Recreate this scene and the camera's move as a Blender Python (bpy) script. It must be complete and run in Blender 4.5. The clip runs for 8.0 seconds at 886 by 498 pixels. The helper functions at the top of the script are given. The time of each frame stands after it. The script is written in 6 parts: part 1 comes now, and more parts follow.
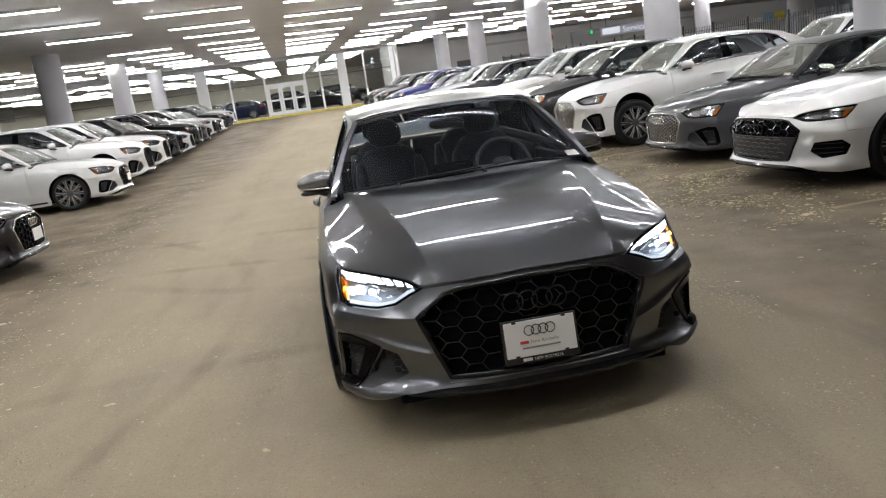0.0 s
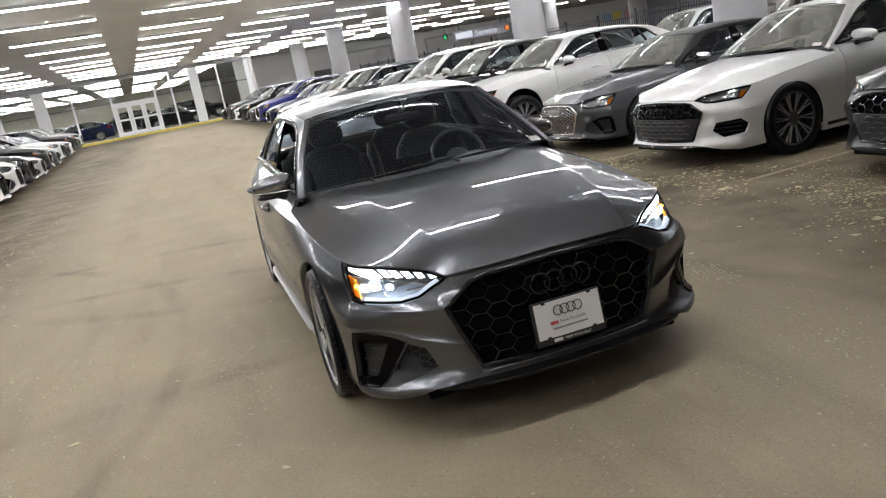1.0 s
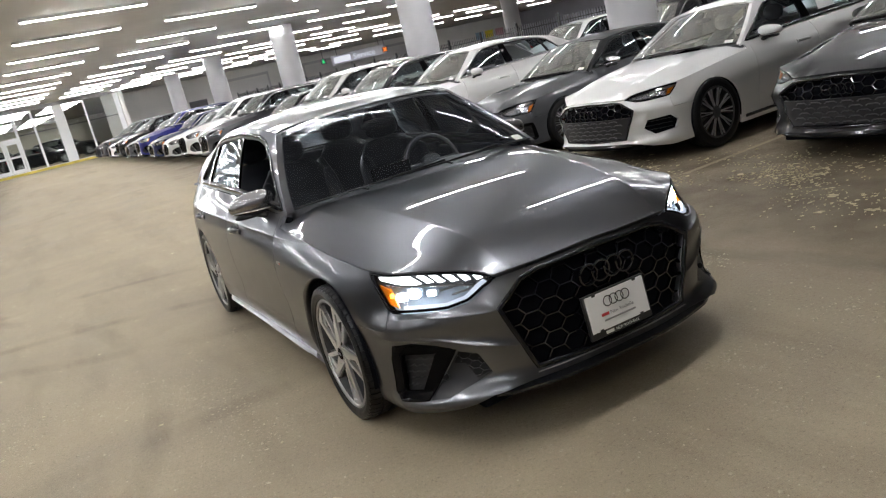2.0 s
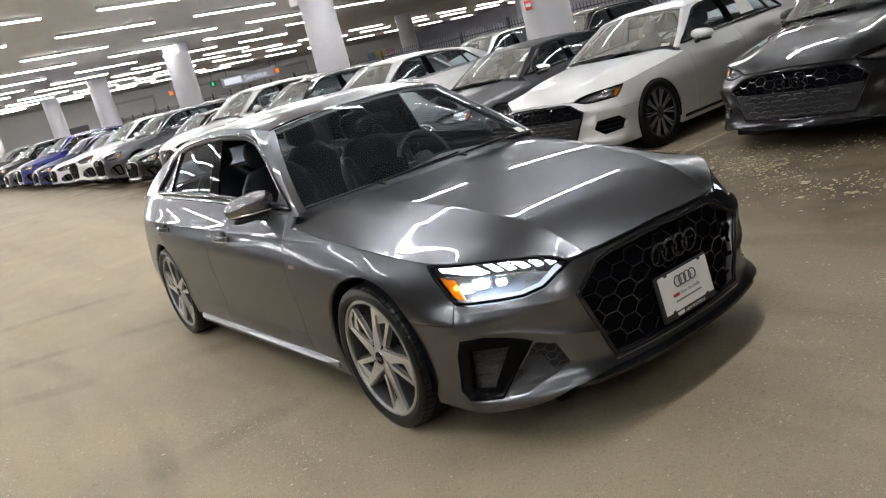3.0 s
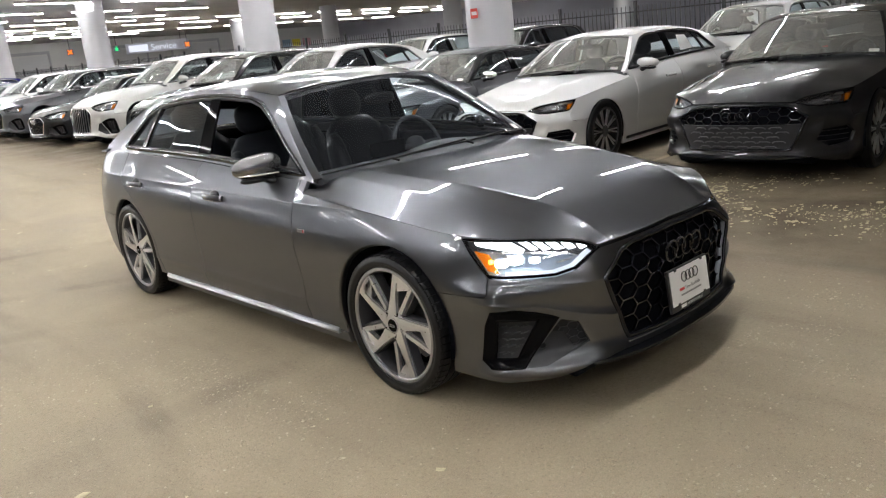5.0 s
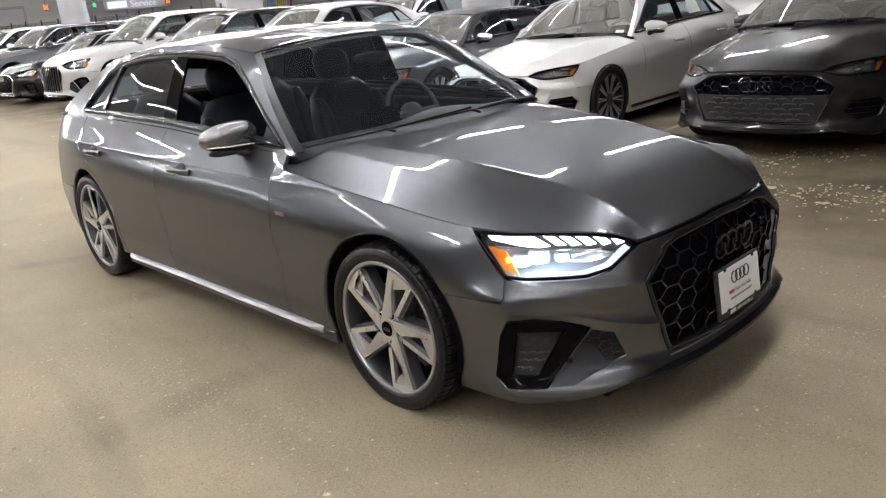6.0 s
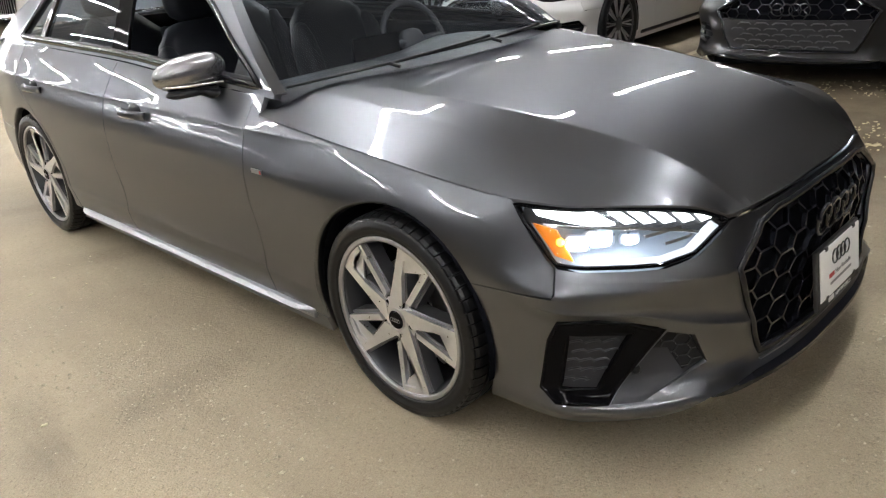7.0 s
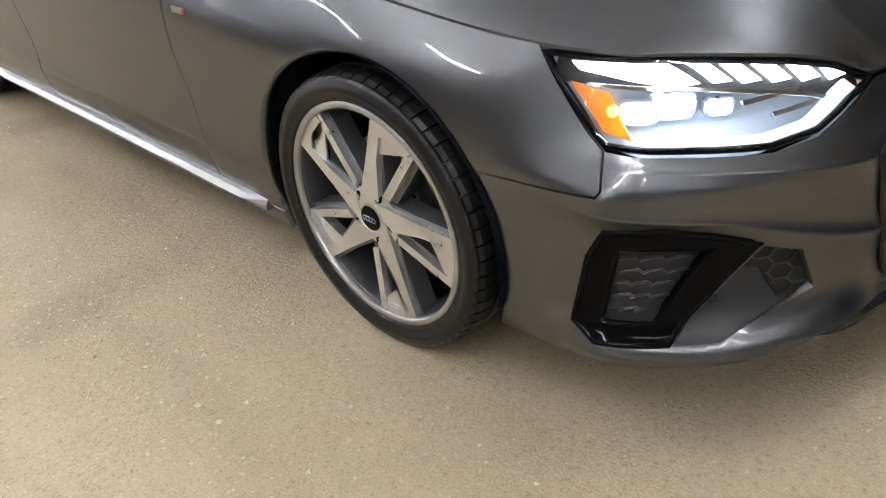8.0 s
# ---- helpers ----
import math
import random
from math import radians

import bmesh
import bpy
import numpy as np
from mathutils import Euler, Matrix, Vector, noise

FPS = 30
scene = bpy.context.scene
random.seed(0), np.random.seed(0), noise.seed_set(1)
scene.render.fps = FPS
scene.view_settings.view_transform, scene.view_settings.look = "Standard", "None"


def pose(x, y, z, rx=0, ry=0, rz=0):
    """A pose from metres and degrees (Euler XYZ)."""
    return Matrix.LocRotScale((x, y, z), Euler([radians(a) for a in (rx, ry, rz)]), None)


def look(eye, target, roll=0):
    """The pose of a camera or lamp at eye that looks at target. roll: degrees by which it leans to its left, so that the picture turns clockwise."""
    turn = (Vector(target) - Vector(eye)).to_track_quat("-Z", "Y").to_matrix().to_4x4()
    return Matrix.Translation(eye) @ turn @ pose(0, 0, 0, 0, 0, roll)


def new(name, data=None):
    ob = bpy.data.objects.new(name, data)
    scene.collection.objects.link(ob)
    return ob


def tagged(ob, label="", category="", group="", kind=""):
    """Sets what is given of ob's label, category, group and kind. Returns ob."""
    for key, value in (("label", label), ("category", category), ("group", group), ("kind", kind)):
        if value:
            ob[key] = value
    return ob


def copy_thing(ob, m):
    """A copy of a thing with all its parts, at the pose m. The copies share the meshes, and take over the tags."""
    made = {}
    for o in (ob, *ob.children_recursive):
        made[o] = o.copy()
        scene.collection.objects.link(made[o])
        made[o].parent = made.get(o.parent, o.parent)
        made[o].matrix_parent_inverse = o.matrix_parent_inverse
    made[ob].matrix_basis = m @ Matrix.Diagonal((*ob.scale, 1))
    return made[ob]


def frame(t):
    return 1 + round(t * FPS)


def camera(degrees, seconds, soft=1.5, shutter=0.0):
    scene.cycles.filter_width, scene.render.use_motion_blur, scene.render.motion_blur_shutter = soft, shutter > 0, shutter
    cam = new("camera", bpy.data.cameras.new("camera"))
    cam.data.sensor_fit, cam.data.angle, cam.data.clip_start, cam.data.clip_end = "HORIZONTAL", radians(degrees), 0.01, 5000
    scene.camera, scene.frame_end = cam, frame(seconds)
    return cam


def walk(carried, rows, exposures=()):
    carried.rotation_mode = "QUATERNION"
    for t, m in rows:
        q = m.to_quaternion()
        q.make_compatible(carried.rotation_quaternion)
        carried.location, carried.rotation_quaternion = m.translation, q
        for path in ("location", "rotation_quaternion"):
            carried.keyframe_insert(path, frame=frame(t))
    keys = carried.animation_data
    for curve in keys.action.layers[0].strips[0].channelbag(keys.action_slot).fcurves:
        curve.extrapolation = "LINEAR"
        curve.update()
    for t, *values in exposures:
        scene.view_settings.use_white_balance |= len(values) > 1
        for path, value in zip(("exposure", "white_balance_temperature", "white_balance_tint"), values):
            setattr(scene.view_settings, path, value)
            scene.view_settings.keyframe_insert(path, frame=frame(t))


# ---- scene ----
cam = camera(60.1, 8.0, soft=1.2)
PATH = [
    (0, (-0.669, -3.898, 1.491), (-0.459, -1.954, 1.069), -8.2),
    (0.5, (-0.993, -3.807, 1.482), (-0.613, -1.893, 1.043), -9.2),
    (1, (-1.288, -3.679, 1.491), (-0.736, -1.812, 1.034), -10.7),
    (1.5, (-1.546, -3.479, 1.497), (-0.855, -1.66, 1.032), -12.5),
    (2, (-1.81, -3.298, 1.497), (-0.979, -1.539, 1.035), -13.4),
    (2.2, (-1.931, -3.202, 1.496), (-1.044, -1.47, 1.031), -13.7),
    (3.3, (-2.39, -2.692, 1.478), (-1.263, -1.109, 1.0), -13.8),
    (3.5, (-2.464, -2.655, 1.487), (-1.309, -1.094, 1.008), -13.2),
    (4, (-2.685, -2.61, 1.49), (-1.467, -1.098, 1.008), -10.3),
    (4.5, (-2.833, -2.623, 1.497), (-1.565, -1.157, 1.005), -7.6),
    (4.7, (-2.858, -2.611, 1.502), (-1.576, -1.159, 1.003), -6.8),
    (6, (-2.519, -2.108, 1.458), (-1.223, -0.709, 0.853), -5.3),
    (6.5, (-2.352, -1.812, 1.433), (-1.07, -0.439, 0.745), -5.3),
    (7, (-2.183, -1.579, 1.409), (-0.909, -0.252, 0.623), -5.2),
    (7.5, (-1.944, -1.349, 1.277), (-0.717, -0.073, 0.344), -5.0),
    (8, (-1.773, -1.165, 1.159), (-0.621, 0.063, 0.08), -5.2),
]
walk(cam, [(t, look(e, g, r)) for t, e, g, r in PATH],
     [(0, -0.08), (2, 0.0), (4.5, 0.24), (6.5, 0.46), (8, 0.78)])

# ---- world and light ----
world = bpy.data.worlds.new("world")
scene.world = world
world.use_nodes = True
world.node_tree.nodes["Background"].inputs[0].default_value = (0.55, 0.6, 0.7, 1)
world.node_tree.nodes["Background"].inputs[1].default_value = 0.02
TUBE_LIGHT = 92.0


# ---- materials ----
def material(name):
    m = bpy.data.materials.new(name)
    m.use_nodes = True
    nt = m.node_tree
    return m, nt, nt.nodes["Principled BSDF"]


def link(nt, a, b):
    nt.links.new(a, b)


def noise_node(nt, scale, detail=4.0, rough=0.55, coords="Object", stretch=None):
    tc = nt.nodes.new("ShaderNodeTexCoord")
    n = nt.nodes.new("ShaderNodeTexNoise")
    n.inputs["Scale"].default_value = scale
    n.inputs["Detail"].default_value = detail
    n.inputs["Roughness"].default_value = rough
    src = tc.outputs[coords]
    if stretch:
        mp = nt.nodes.new("ShaderNodeMapping")
        mp.inputs["Scale"].default_value = stretch
        link(nt, src, mp.inputs[0])
        src = mp.outputs[0]
    link(nt, src, n.inputs["Vector"])
    return n.outputs["Fac"]


def ramp(nt, fac, stops):
    r = nt.nodes.new("ShaderNodeValToRGB")
    el = r.color_ramp.elements
    while len(el) < len(stops):
        el.new(0.5)
    for e, (p, c) in zip(el, stops):
        e.position = p
        e.color = (*c, 1) if len(c) == 3 else c
    link(nt, fac, r.inputs[0])
    return r.outputs[0]


def grey(v):
    return (v, v, v)


def mix(nt, fac, a, b, mode="MIX"):
    n = nt.nodes.new("ShaderNodeMix")
    n.data_type, n.blend_type = "RGBA", mode
    for sock, val in ((n.inputs[0], fac), (n.inputs[6], a), (n.inputs[7], b)):
        if hasattr(val, "is_linked"):
            link(nt, val, sock)
        elif isinstance(val, (int, float)):
            sock.default_value = val
        else:
            sock.default_value = (*val, 1)
    return n.outputs[2]


def bump(nt, bsdf, height, strength, distance):
    b = nt.nodes.new("ShaderNodeBump")
    b.inputs["Strength"].default_value = strength
    b.inputs["Distance"].default_value = distance
    link(nt, height, b.inputs["Height"])
    link(nt, b.outputs[0], bsdf.inputs["Normal"])


def surface(name, color, rough=0.5, metal=0.0, vary=0.12, scale=6.0, fine=120.0, relief=0.0, coat=0.0, spec=0.5):
    """A plain surface with variation at two scales."""
    m, nt, b = material(name)
    big, small = noise_node(nt, scale), noise_node(nt, fine, 2.0)
    lo, hi = tuple(c * (1 - vary) for c in color), tuple(min(1, c * (1 + vary)) for c in color)
    c = ramp(nt, big, [(0.3, lo), (0.7, hi)])
    c = mix(nt, 0.25, c, ramp(nt, small, [(0.3, lo), (0.7, hi)]))
    link(nt, c, b.inputs["Base Color"])
    link(nt, ramp(nt, big, [(0.3, grey(max(0.02, rough * 0.85))), (0.75, grey(min(1, rough * 1.15)))]), b.inputs["Roughness"])
    b.inputs["Metallic"].default_value = metal
    b.inputs["Coat Weight"].default_value = coat
    b.inputs["Specular IOR Level"].default_value = spec
    if relief:
        bump(nt, b, small, 0.5, relief)
    return m


def glow(name, color, strength):
    m, nt, b = material(name)
    b.inputs["Base Color"].default_value = (*(0.3 * c for c in color), 1)
    b.inputs["Emission Color"].default_value = (*color, 1)
    b.inputs["Emission Strength"].default_value = strength
    return m


def clear_glass(name, tint=(1, 1, 1), film=0.0, rough=0.0, index=1.5, dust_haze=(0.54, 0.57, 0.62)):
    """Thin glazing: mostly see-through, with a mirror-like share that grows at glancing angles."""
    m, nt, b = material(name)
    out = nt.nodes["Material Output"]
    tr = nt.nodes.new("ShaderNodeBsdfTransparent")
    tr.inputs[0].default_value = (*tint, 1)
    gl = nt.nodes.new("ShaderNodeBsdfGlossy")
    gl.inputs["Roughness"].default_value = rough
    gl.inputs["Color"].default_value = (0.9, 0.95, 1, 1)
    fr = nt.nodes.new("ShaderNodeFresnel")
    fr.inputs[0].default_value = index
    ms = nt.nodes.new("ShaderNodeMixShader")
    link(nt, fr.outputs[0], ms.inputs[0])
    link(nt, tr.outputs[0], ms.inputs[1])
    link(nt, gl.outputs[0], ms.inputs[2])
    last = ms.outputs[0]
    if film:
        # diffuse film for dust and for painted-in glare
        df = nt.nodes.new("ShaderNodeBsdfDiffuse")
        df.inputs[0].default_value = (*dust_haze, 1)
        mf = nt.nodes.new("ShaderNodeMixShader")
        link(nt, ramp(nt, noise_node(nt, 3.0, 4), [(0.3, grey(film * .85)), (0.7, grey(film * 1.15))]), mf.inputs[0])
        link(nt, last, mf.inputs[1])
        link(nt, df.outputs[0], mf.inputs[2])
        last = mf.outputs[0]
    link(nt, last, out.inputs[0])
    nt.nodes.remove(b)
    return m


def floor_material():
    m, nt, b = material("dusty_concrete_floor")
    big = noise_node(nt, 0.22, 5, 0.6)
    mid = noise_node(nt, 1.3, 6, 0.65)
    drag = noise_node(nt, 1.0, 5, 0.62, stretch=(1.8, 0.3, 1))
    grit = noise_node(nt, 55, 4, 0.78)
    grit2 = noise_node(nt, 190, 2, 0.6)
    c = ramp(nt, big, [(0.3, (0.268, 0.217, 0.142)), (0.7, (0.385, 0.322, 0.222))])
    c = mix(nt, 0.5, c, ramp(nt, mid, [(0.28, (0.190, 0.152, 0.097)), (0.5, (0.315, 0.262, 0.175)), (0.72, (0.440, 0.375, 0.262))]))
    c = mix(nt, ramp(nt, drag, [(0.50, grey(0)), (0.75, grey(0.42))]), c, (0.125, 0.100, 0.064))
    c = mix(nt, ramp(nt, grit, [(0.33, grey(0.5)), (0.44, grey(0))]), c, (0.100, 0.078, 0.048))
    c = mix(nt, ramp(nt, grit, [(0.58, grey(0)), (0.68, grey(0.6))]), c, (0.48, 0.42, 0.31))
    c = mix(nt, 0.13, c, ramp(nt, grit2, [(0.36, (0.08, 0.06, 0.04)), (0.62, (0.55, 0.47, 0.35))]))
    tc = nt.nodes.new("ShaderNodeTexCoord")
    vor = nt.nodes.new("ShaderNodeTexVoronoi")
    vor.inputs["Scale"].default_value = 14.0
    link(nt, tc.outputs["Object"], vor.inputs["Vector"])
    specks = ramp(nt, vor.outputs["Distance"], [(0.05, grey(1)), (0.11, grey(0))])
    some = ramp(nt, mid, [(0.5, grey(0)), (0.62, grey(0.55))])
    n = nt.nodes.new("ShaderNodeMath")
    n.operation = "MULTIPLY"
    link(nt, specks, n.inputs[0])
    link(nt, some, n.inputs[1])
    c = mix(nt, n.outputs[0], c, (0.34, 0.29, 0.20))
    # patches where the fine top has worn off and the stones show
    agg = nt.nodes.new("ShaderNodeTexVoronoi")
    agg.inputs["Scale"].default_value = 128.0
    agg.inputs["Randomness"].default_value = 1.0
    link(nt, tc.outputs["Object"], agg.inputs["Vector"])
    stone = ramp(nt, agg.outputs["Distance"], [(0.15, grey(1)), (0.62, grey(0))])
    worn = ramp(nt, noise_node(nt, 0.75, 5, 0.7), [(0.46, grey(0)), (0.60, grey(1))])
    pebble = nt.nodes.new("ShaderNodeMath")
    pebble.operation = "MULTIPLY"
    link(nt, stone, pebble.inputs[0])
    link(nt, worn, pebble.inputs[1])
    tone = nt.nodes.new("ShaderNodeSeparateColor")
    link(nt, agg.outputs["Color"], tone.inputs[0])
    stones = ramp(nt, tone.outputs[0], [(0.0, (0.11, 0.09, 0.06)), (0.5, (0.27, 0.23, 0.165)), (1.0, (0.50, 0.44, 0.34))])
    half = nt.nodes.new("ShaderNodeMath")
    half.operation = "MULTIPLY"
    half.inputs[1].default_value = 0.34
    link(nt, pebble.outputs[0], half.inputs[0])
    c = mix(nt, half.outputs[0], c, stones)
    # faint tyre marks swung across the lane
    for cx, cy, rad, wide, dark in ((-3.6, -1.2, 5.35, .09, .34), (-3.6, -1.2, 6.95, .09, .26), (2.6, 9.5, 8.1, .10, .25), (-7.5, 2.0, 5.9, .08, .28), (-1.1, -9.0, 9.75, .10, .22)):
        gap = nt.nodes.new("ShaderNodeVectorMath")
        gap.operation = "DISTANCE"
        gap.inputs[1].default_value = (cx, cy, 0)
        link(nt, tc.outputs["Object"], gap.inputs[0])
        off = nt.nodes.new("ShaderNodeMath")
        off.operation = "SUBTRACT"
        off.inputs[1].default_value = rad
        link(nt, gap.outputs["Value"], off.inputs[0])
        size = nt.nodes.new("ShaderNodeMath")
        size.operation = "ABSOLUTE"
        link(nt, off.outputs[0], size.inputs[0])
        band = ramp(nt, size.outputs[0], [(0.0, grey(dark)), (wide * .6, grey(dark * .8)), (wide * 1.3, grey(0))])
        rub = nt.nodes.new("ShaderNodeMath")
        rub.operation = "MULTIPLY"
        link(nt, band, rub.inputs[0])
        link(nt, ramp(nt, drag, [(0.38, grey(0)), (0.62, grey(1))]), rub.inputs[1])
        c = mix(nt, rub.outputs[0], c, (0.060, 0.048, 0.034))
    # darker bands towards both rows: trodden dirt, with the shade there painted in
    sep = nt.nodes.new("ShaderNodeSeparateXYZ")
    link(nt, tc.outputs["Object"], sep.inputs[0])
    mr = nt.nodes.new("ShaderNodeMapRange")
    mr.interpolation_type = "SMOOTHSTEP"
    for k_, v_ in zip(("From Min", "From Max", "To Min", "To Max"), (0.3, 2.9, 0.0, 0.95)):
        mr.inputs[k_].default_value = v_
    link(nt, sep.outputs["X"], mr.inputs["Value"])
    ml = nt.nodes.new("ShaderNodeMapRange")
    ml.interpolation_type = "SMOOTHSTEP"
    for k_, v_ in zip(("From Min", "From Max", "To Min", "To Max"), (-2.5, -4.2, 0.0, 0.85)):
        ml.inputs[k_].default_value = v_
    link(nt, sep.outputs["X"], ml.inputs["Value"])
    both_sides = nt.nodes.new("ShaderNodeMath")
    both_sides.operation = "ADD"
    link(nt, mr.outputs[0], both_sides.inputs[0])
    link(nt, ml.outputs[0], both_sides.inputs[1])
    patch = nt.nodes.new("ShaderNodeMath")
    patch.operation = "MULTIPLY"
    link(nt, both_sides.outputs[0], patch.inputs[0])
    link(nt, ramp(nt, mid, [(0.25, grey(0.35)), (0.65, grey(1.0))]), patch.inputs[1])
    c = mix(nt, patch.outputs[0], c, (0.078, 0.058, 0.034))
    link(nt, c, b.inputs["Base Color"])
    b.inputs["Specular IOR Level"].default_value = 0.25
    link(nt, ramp(nt, mid, [(0.3, grey(0.58)), (0.7, grey(0.85))]), b.inputs["Roughness"])
    h = nt.nodes.new("ShaderNodeMath")
    h.operation = "ADD"
    link(nt, grit, h.inputs[0])
    link(nt, mid, h.inputs[1])
    h2 = nt.nodes.new("ShaderNodeMath")
    h2.operation = "MULTIPLY_ADD"
    h2.inputs[1].default_value = 0.18
    link(nt, pebble.outputs[0], h2.inputs[0])
    link(nt, h.outputs[0], h2.inputs[2])
    bump(nt, b, h2.outputs[0], 0.7, 0.009)
    return m


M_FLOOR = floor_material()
M_CEIL = surface("painted_ceiling", (0.62, 0.62, 0.635), 0.85, vary=0.10, scale=0.5, relief=0.002)
M_BEAM = surface("ceiling_joint", (0.40, 0.40, 0.41), 0.8)
M_COLUMN = surface("column_paint", (0.45, 0.45, 0.465), 0.6, vary=0.06, scale=1.5, relief=0.001)
M_WALL = surface("white_wall_paint", (0.66, 0.65, 0.63), 0.7, vary=0.06, scale=0.8, relief=0.001)
M_DARKWALL = surface("grey_wall_paint", (0.36, 0.36, 0.41), 0.7, vary=0.12, scale=0.5)
M_TUBE = glow("lamp_tube", (0.985, 0.985, 1.0), TUBE_LIGHT)
M_FIXTURE = surface("lamp_housing", (0.62, 0.62, 0.62), 0.5, vary=0.03)
M_FENCE = surface("black_fence_paint", (0.025, 0.025, 0.028), 0.45)
M_YELLOW = surface("yellow_kerb_paint", (0.62, 0.50, 0.10), 0.7, vary=0.2, scale=3)
M_LINE = surface("worn_line_paint", (0.24, 0.20, 0.125), 0.75, vary=0.3, scale=4, fine=40)
M_CREAM = surface("cream_wall_paint", (0.58, 0.55, 0.47), 0.7, vary=0.05, scale=0.8)
M_FRAME = surface("white_door_frame", (0.72, 0.73, 0.74), 0.4, vary=0.03)
M_STEEL = surface("dark_mullion", (0.10, 0.10, 0.11), 0.4, 0.3)
M_PANE = clear_glass("shop_glass", (0.88, 0.90, 0.88), index=1.2)
M_ORANGE = surface("orange_sign", (0.85, 0.16, 0.03), 0.5, vary=0.04)
M_GREEN = surface("green_sign", (0.03, 0.55, 0.16), 0.5, vary=0.04)
M_SIGNWHITE = surface("sign_board_grey", (0.55, 0.56, 0.64), 0.6)
M_SIGNTEXT = glow("lit_sign_letters", (0.86, 0.90, 1.0), 0.75)
M_RED = surface("red_alarm_plastic", (0.50, 0.06, 0.04), 0.4)
M_GRAVEL = surface("dusty_gravel", (0.40, 0.35, 0.25), 0.9, vary=0.45, scale=60, fine=200)
M_DEBRIS = surface("pale_flakes", (0.52, 0.46, 0.29), 0.9, vary=0.4, scale=20, fine=90)


# ---- mesh helpers ----
def finish(bm, name, mat, smooth=False):
    me = bpy.data.meshes.new(name)
    bm.to_mesh(me)
    bm.free()
    me.materials.append(mat)
    if smooth:
        for p in me.polygons:
            p.use_smooth = True
    return me


def part(name, bm, mat, parent=None, label="", smooth=False):
    ob = new(name, finish(bm, name, mat, smooth))
    if parent:
        ob.parent = parent
    if label:
        ob["label"] = label
    return ob


def thing(name, label, category, group="", kind="", m=None):
    ob = new(name)
    tagged(ob, label, category, group, kind)
    if m is not None:
        ob.matrix_basis = m
    return ob


def box(bm, x0, x1, y0, y1, z0, z1, bevel=0.0, m=None):
    r = bmesh.ops.create_cube(bm, size=1.0)
    vs = r["verts"]
    for v in vs:
        v.co = Vector(((x0 + x1) / 2 + v.co.x * (x1 - x0), (y0 + y1) / 2 + v.co.y * (y1 - y0), (z0 + z1) / 2 + v.co.z * (z1 - z0)))
    if m is not None:
        bmesh.ops.transform(bm, matrix=m, verts=vs)
    if bevel:
        es = list({e for v in vs for e in v.link_edges})
        bmesh.ops.bevel(bm, geom=es, offset=bevel, segments=2, affect="EDGES", profile=0.5)
    return bm


def boxes(*dims, bevel=0.0):
    bm = bmesh.new()
    for d in dims:
        box(bm, *d, bevel=bevel)
    return bm


def revolve(bm, profile, n=32, axis="z", m=None):
    """A turned shape from (radius, height) pairs; the open ends close on the axis where the radius is 0."""
    rings = []
    for r, h in profile:
        if r < 1e-6:
            rings.append([bm.verts.new((0, 0, h))])
        else:
            rings.append([bm.verts.new((r * math.cos(2 * math.pi * k / n), r * math.sin(2 * math.pi * k / n), h)) for k in range(n)])
    for a, b in zip(rings, rings[1:]):
        for k in range(n):
            q = [a[k % len(a)], a[(k + 1) % len(a)], b[(k + 1) % len(b)], b[k % len(b)]]
            q = list(dict.fromkeys(q))
            if len(q) > 2:
                bm.faces.new(q)
    if m is not None:
        bmesh.ops.transform(bm, matrix=m, verts=[v for r in rings for v in r])
    return bm


# ---- the garage: v across the lane, u along it, turned a little from the car ----
YAW = 3.2
CY, SY = math.cos(radians(YAW)), math.sin(radians(YAW))


def rise(y):
    """The floor is level round the car and climbs gently down the lane."""
    t = max(0.0, y - 4.0)
    return 0.0165 * t * t / (t + 3.0)


def spot(v, u):
    x, y = v * CY - u * SY, u * CY + v * SY
    return x, y


def gpose(v, u, turn=0.0, lift=0.0):
    x, y = spot(v, u)
    return pose(x, y, rise(y) + lift, 0, 0, YAW + turn)


def ceil_z(x, y):
    return 3.86 + rise(y) - 0.010 * x


def sheet(name, mat, v0, v1, u0, u1, nv, nu, height, thick, kind="structure", label="", category=""):
    bm = bmesh.new()
    g = [[None] * (nu + 1) for _ in range(nv + 1)]
    h = [[None] * (nu + 1) for _ in range(nv + 1)]
    for i in range(nv + 1):
        for j in range(nu + 1):
            x, y = spot(v0 + (v1 - v0) * i / nv, u0 + (u1 - u0) * j / nu)
            z = height(x, y)
            g[i][j] = bm.verts.new((x, y, z))
            h[i][j] = bm.verts.new((x, y, z + thick))
    for i in range(nv):
        for j in range(nu):
            bm.faces.new((g[i][j], g[i + 1][j], g[i + 1][j + 1], g[i][j + 1]))
            bm.faces.new((h[i][j], h[i][j + 1], h[i + 1][j + 1], h[i + 1][j]))
    bmesh.ops.recalc_face_normals(bm, faces=bm.faces[:])
    ob = part(name, bm, mat, smooth=True)
    return tagged(ob, label, category, kind=kind)


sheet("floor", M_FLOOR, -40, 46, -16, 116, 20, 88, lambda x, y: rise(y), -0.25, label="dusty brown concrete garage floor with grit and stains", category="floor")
sheet("ceiling", M_CEIL, -40, 46, -16, 116, 20, 88, ceil_z, 0.3, label="pale painted concrete garage ceiling", category="ceiling")

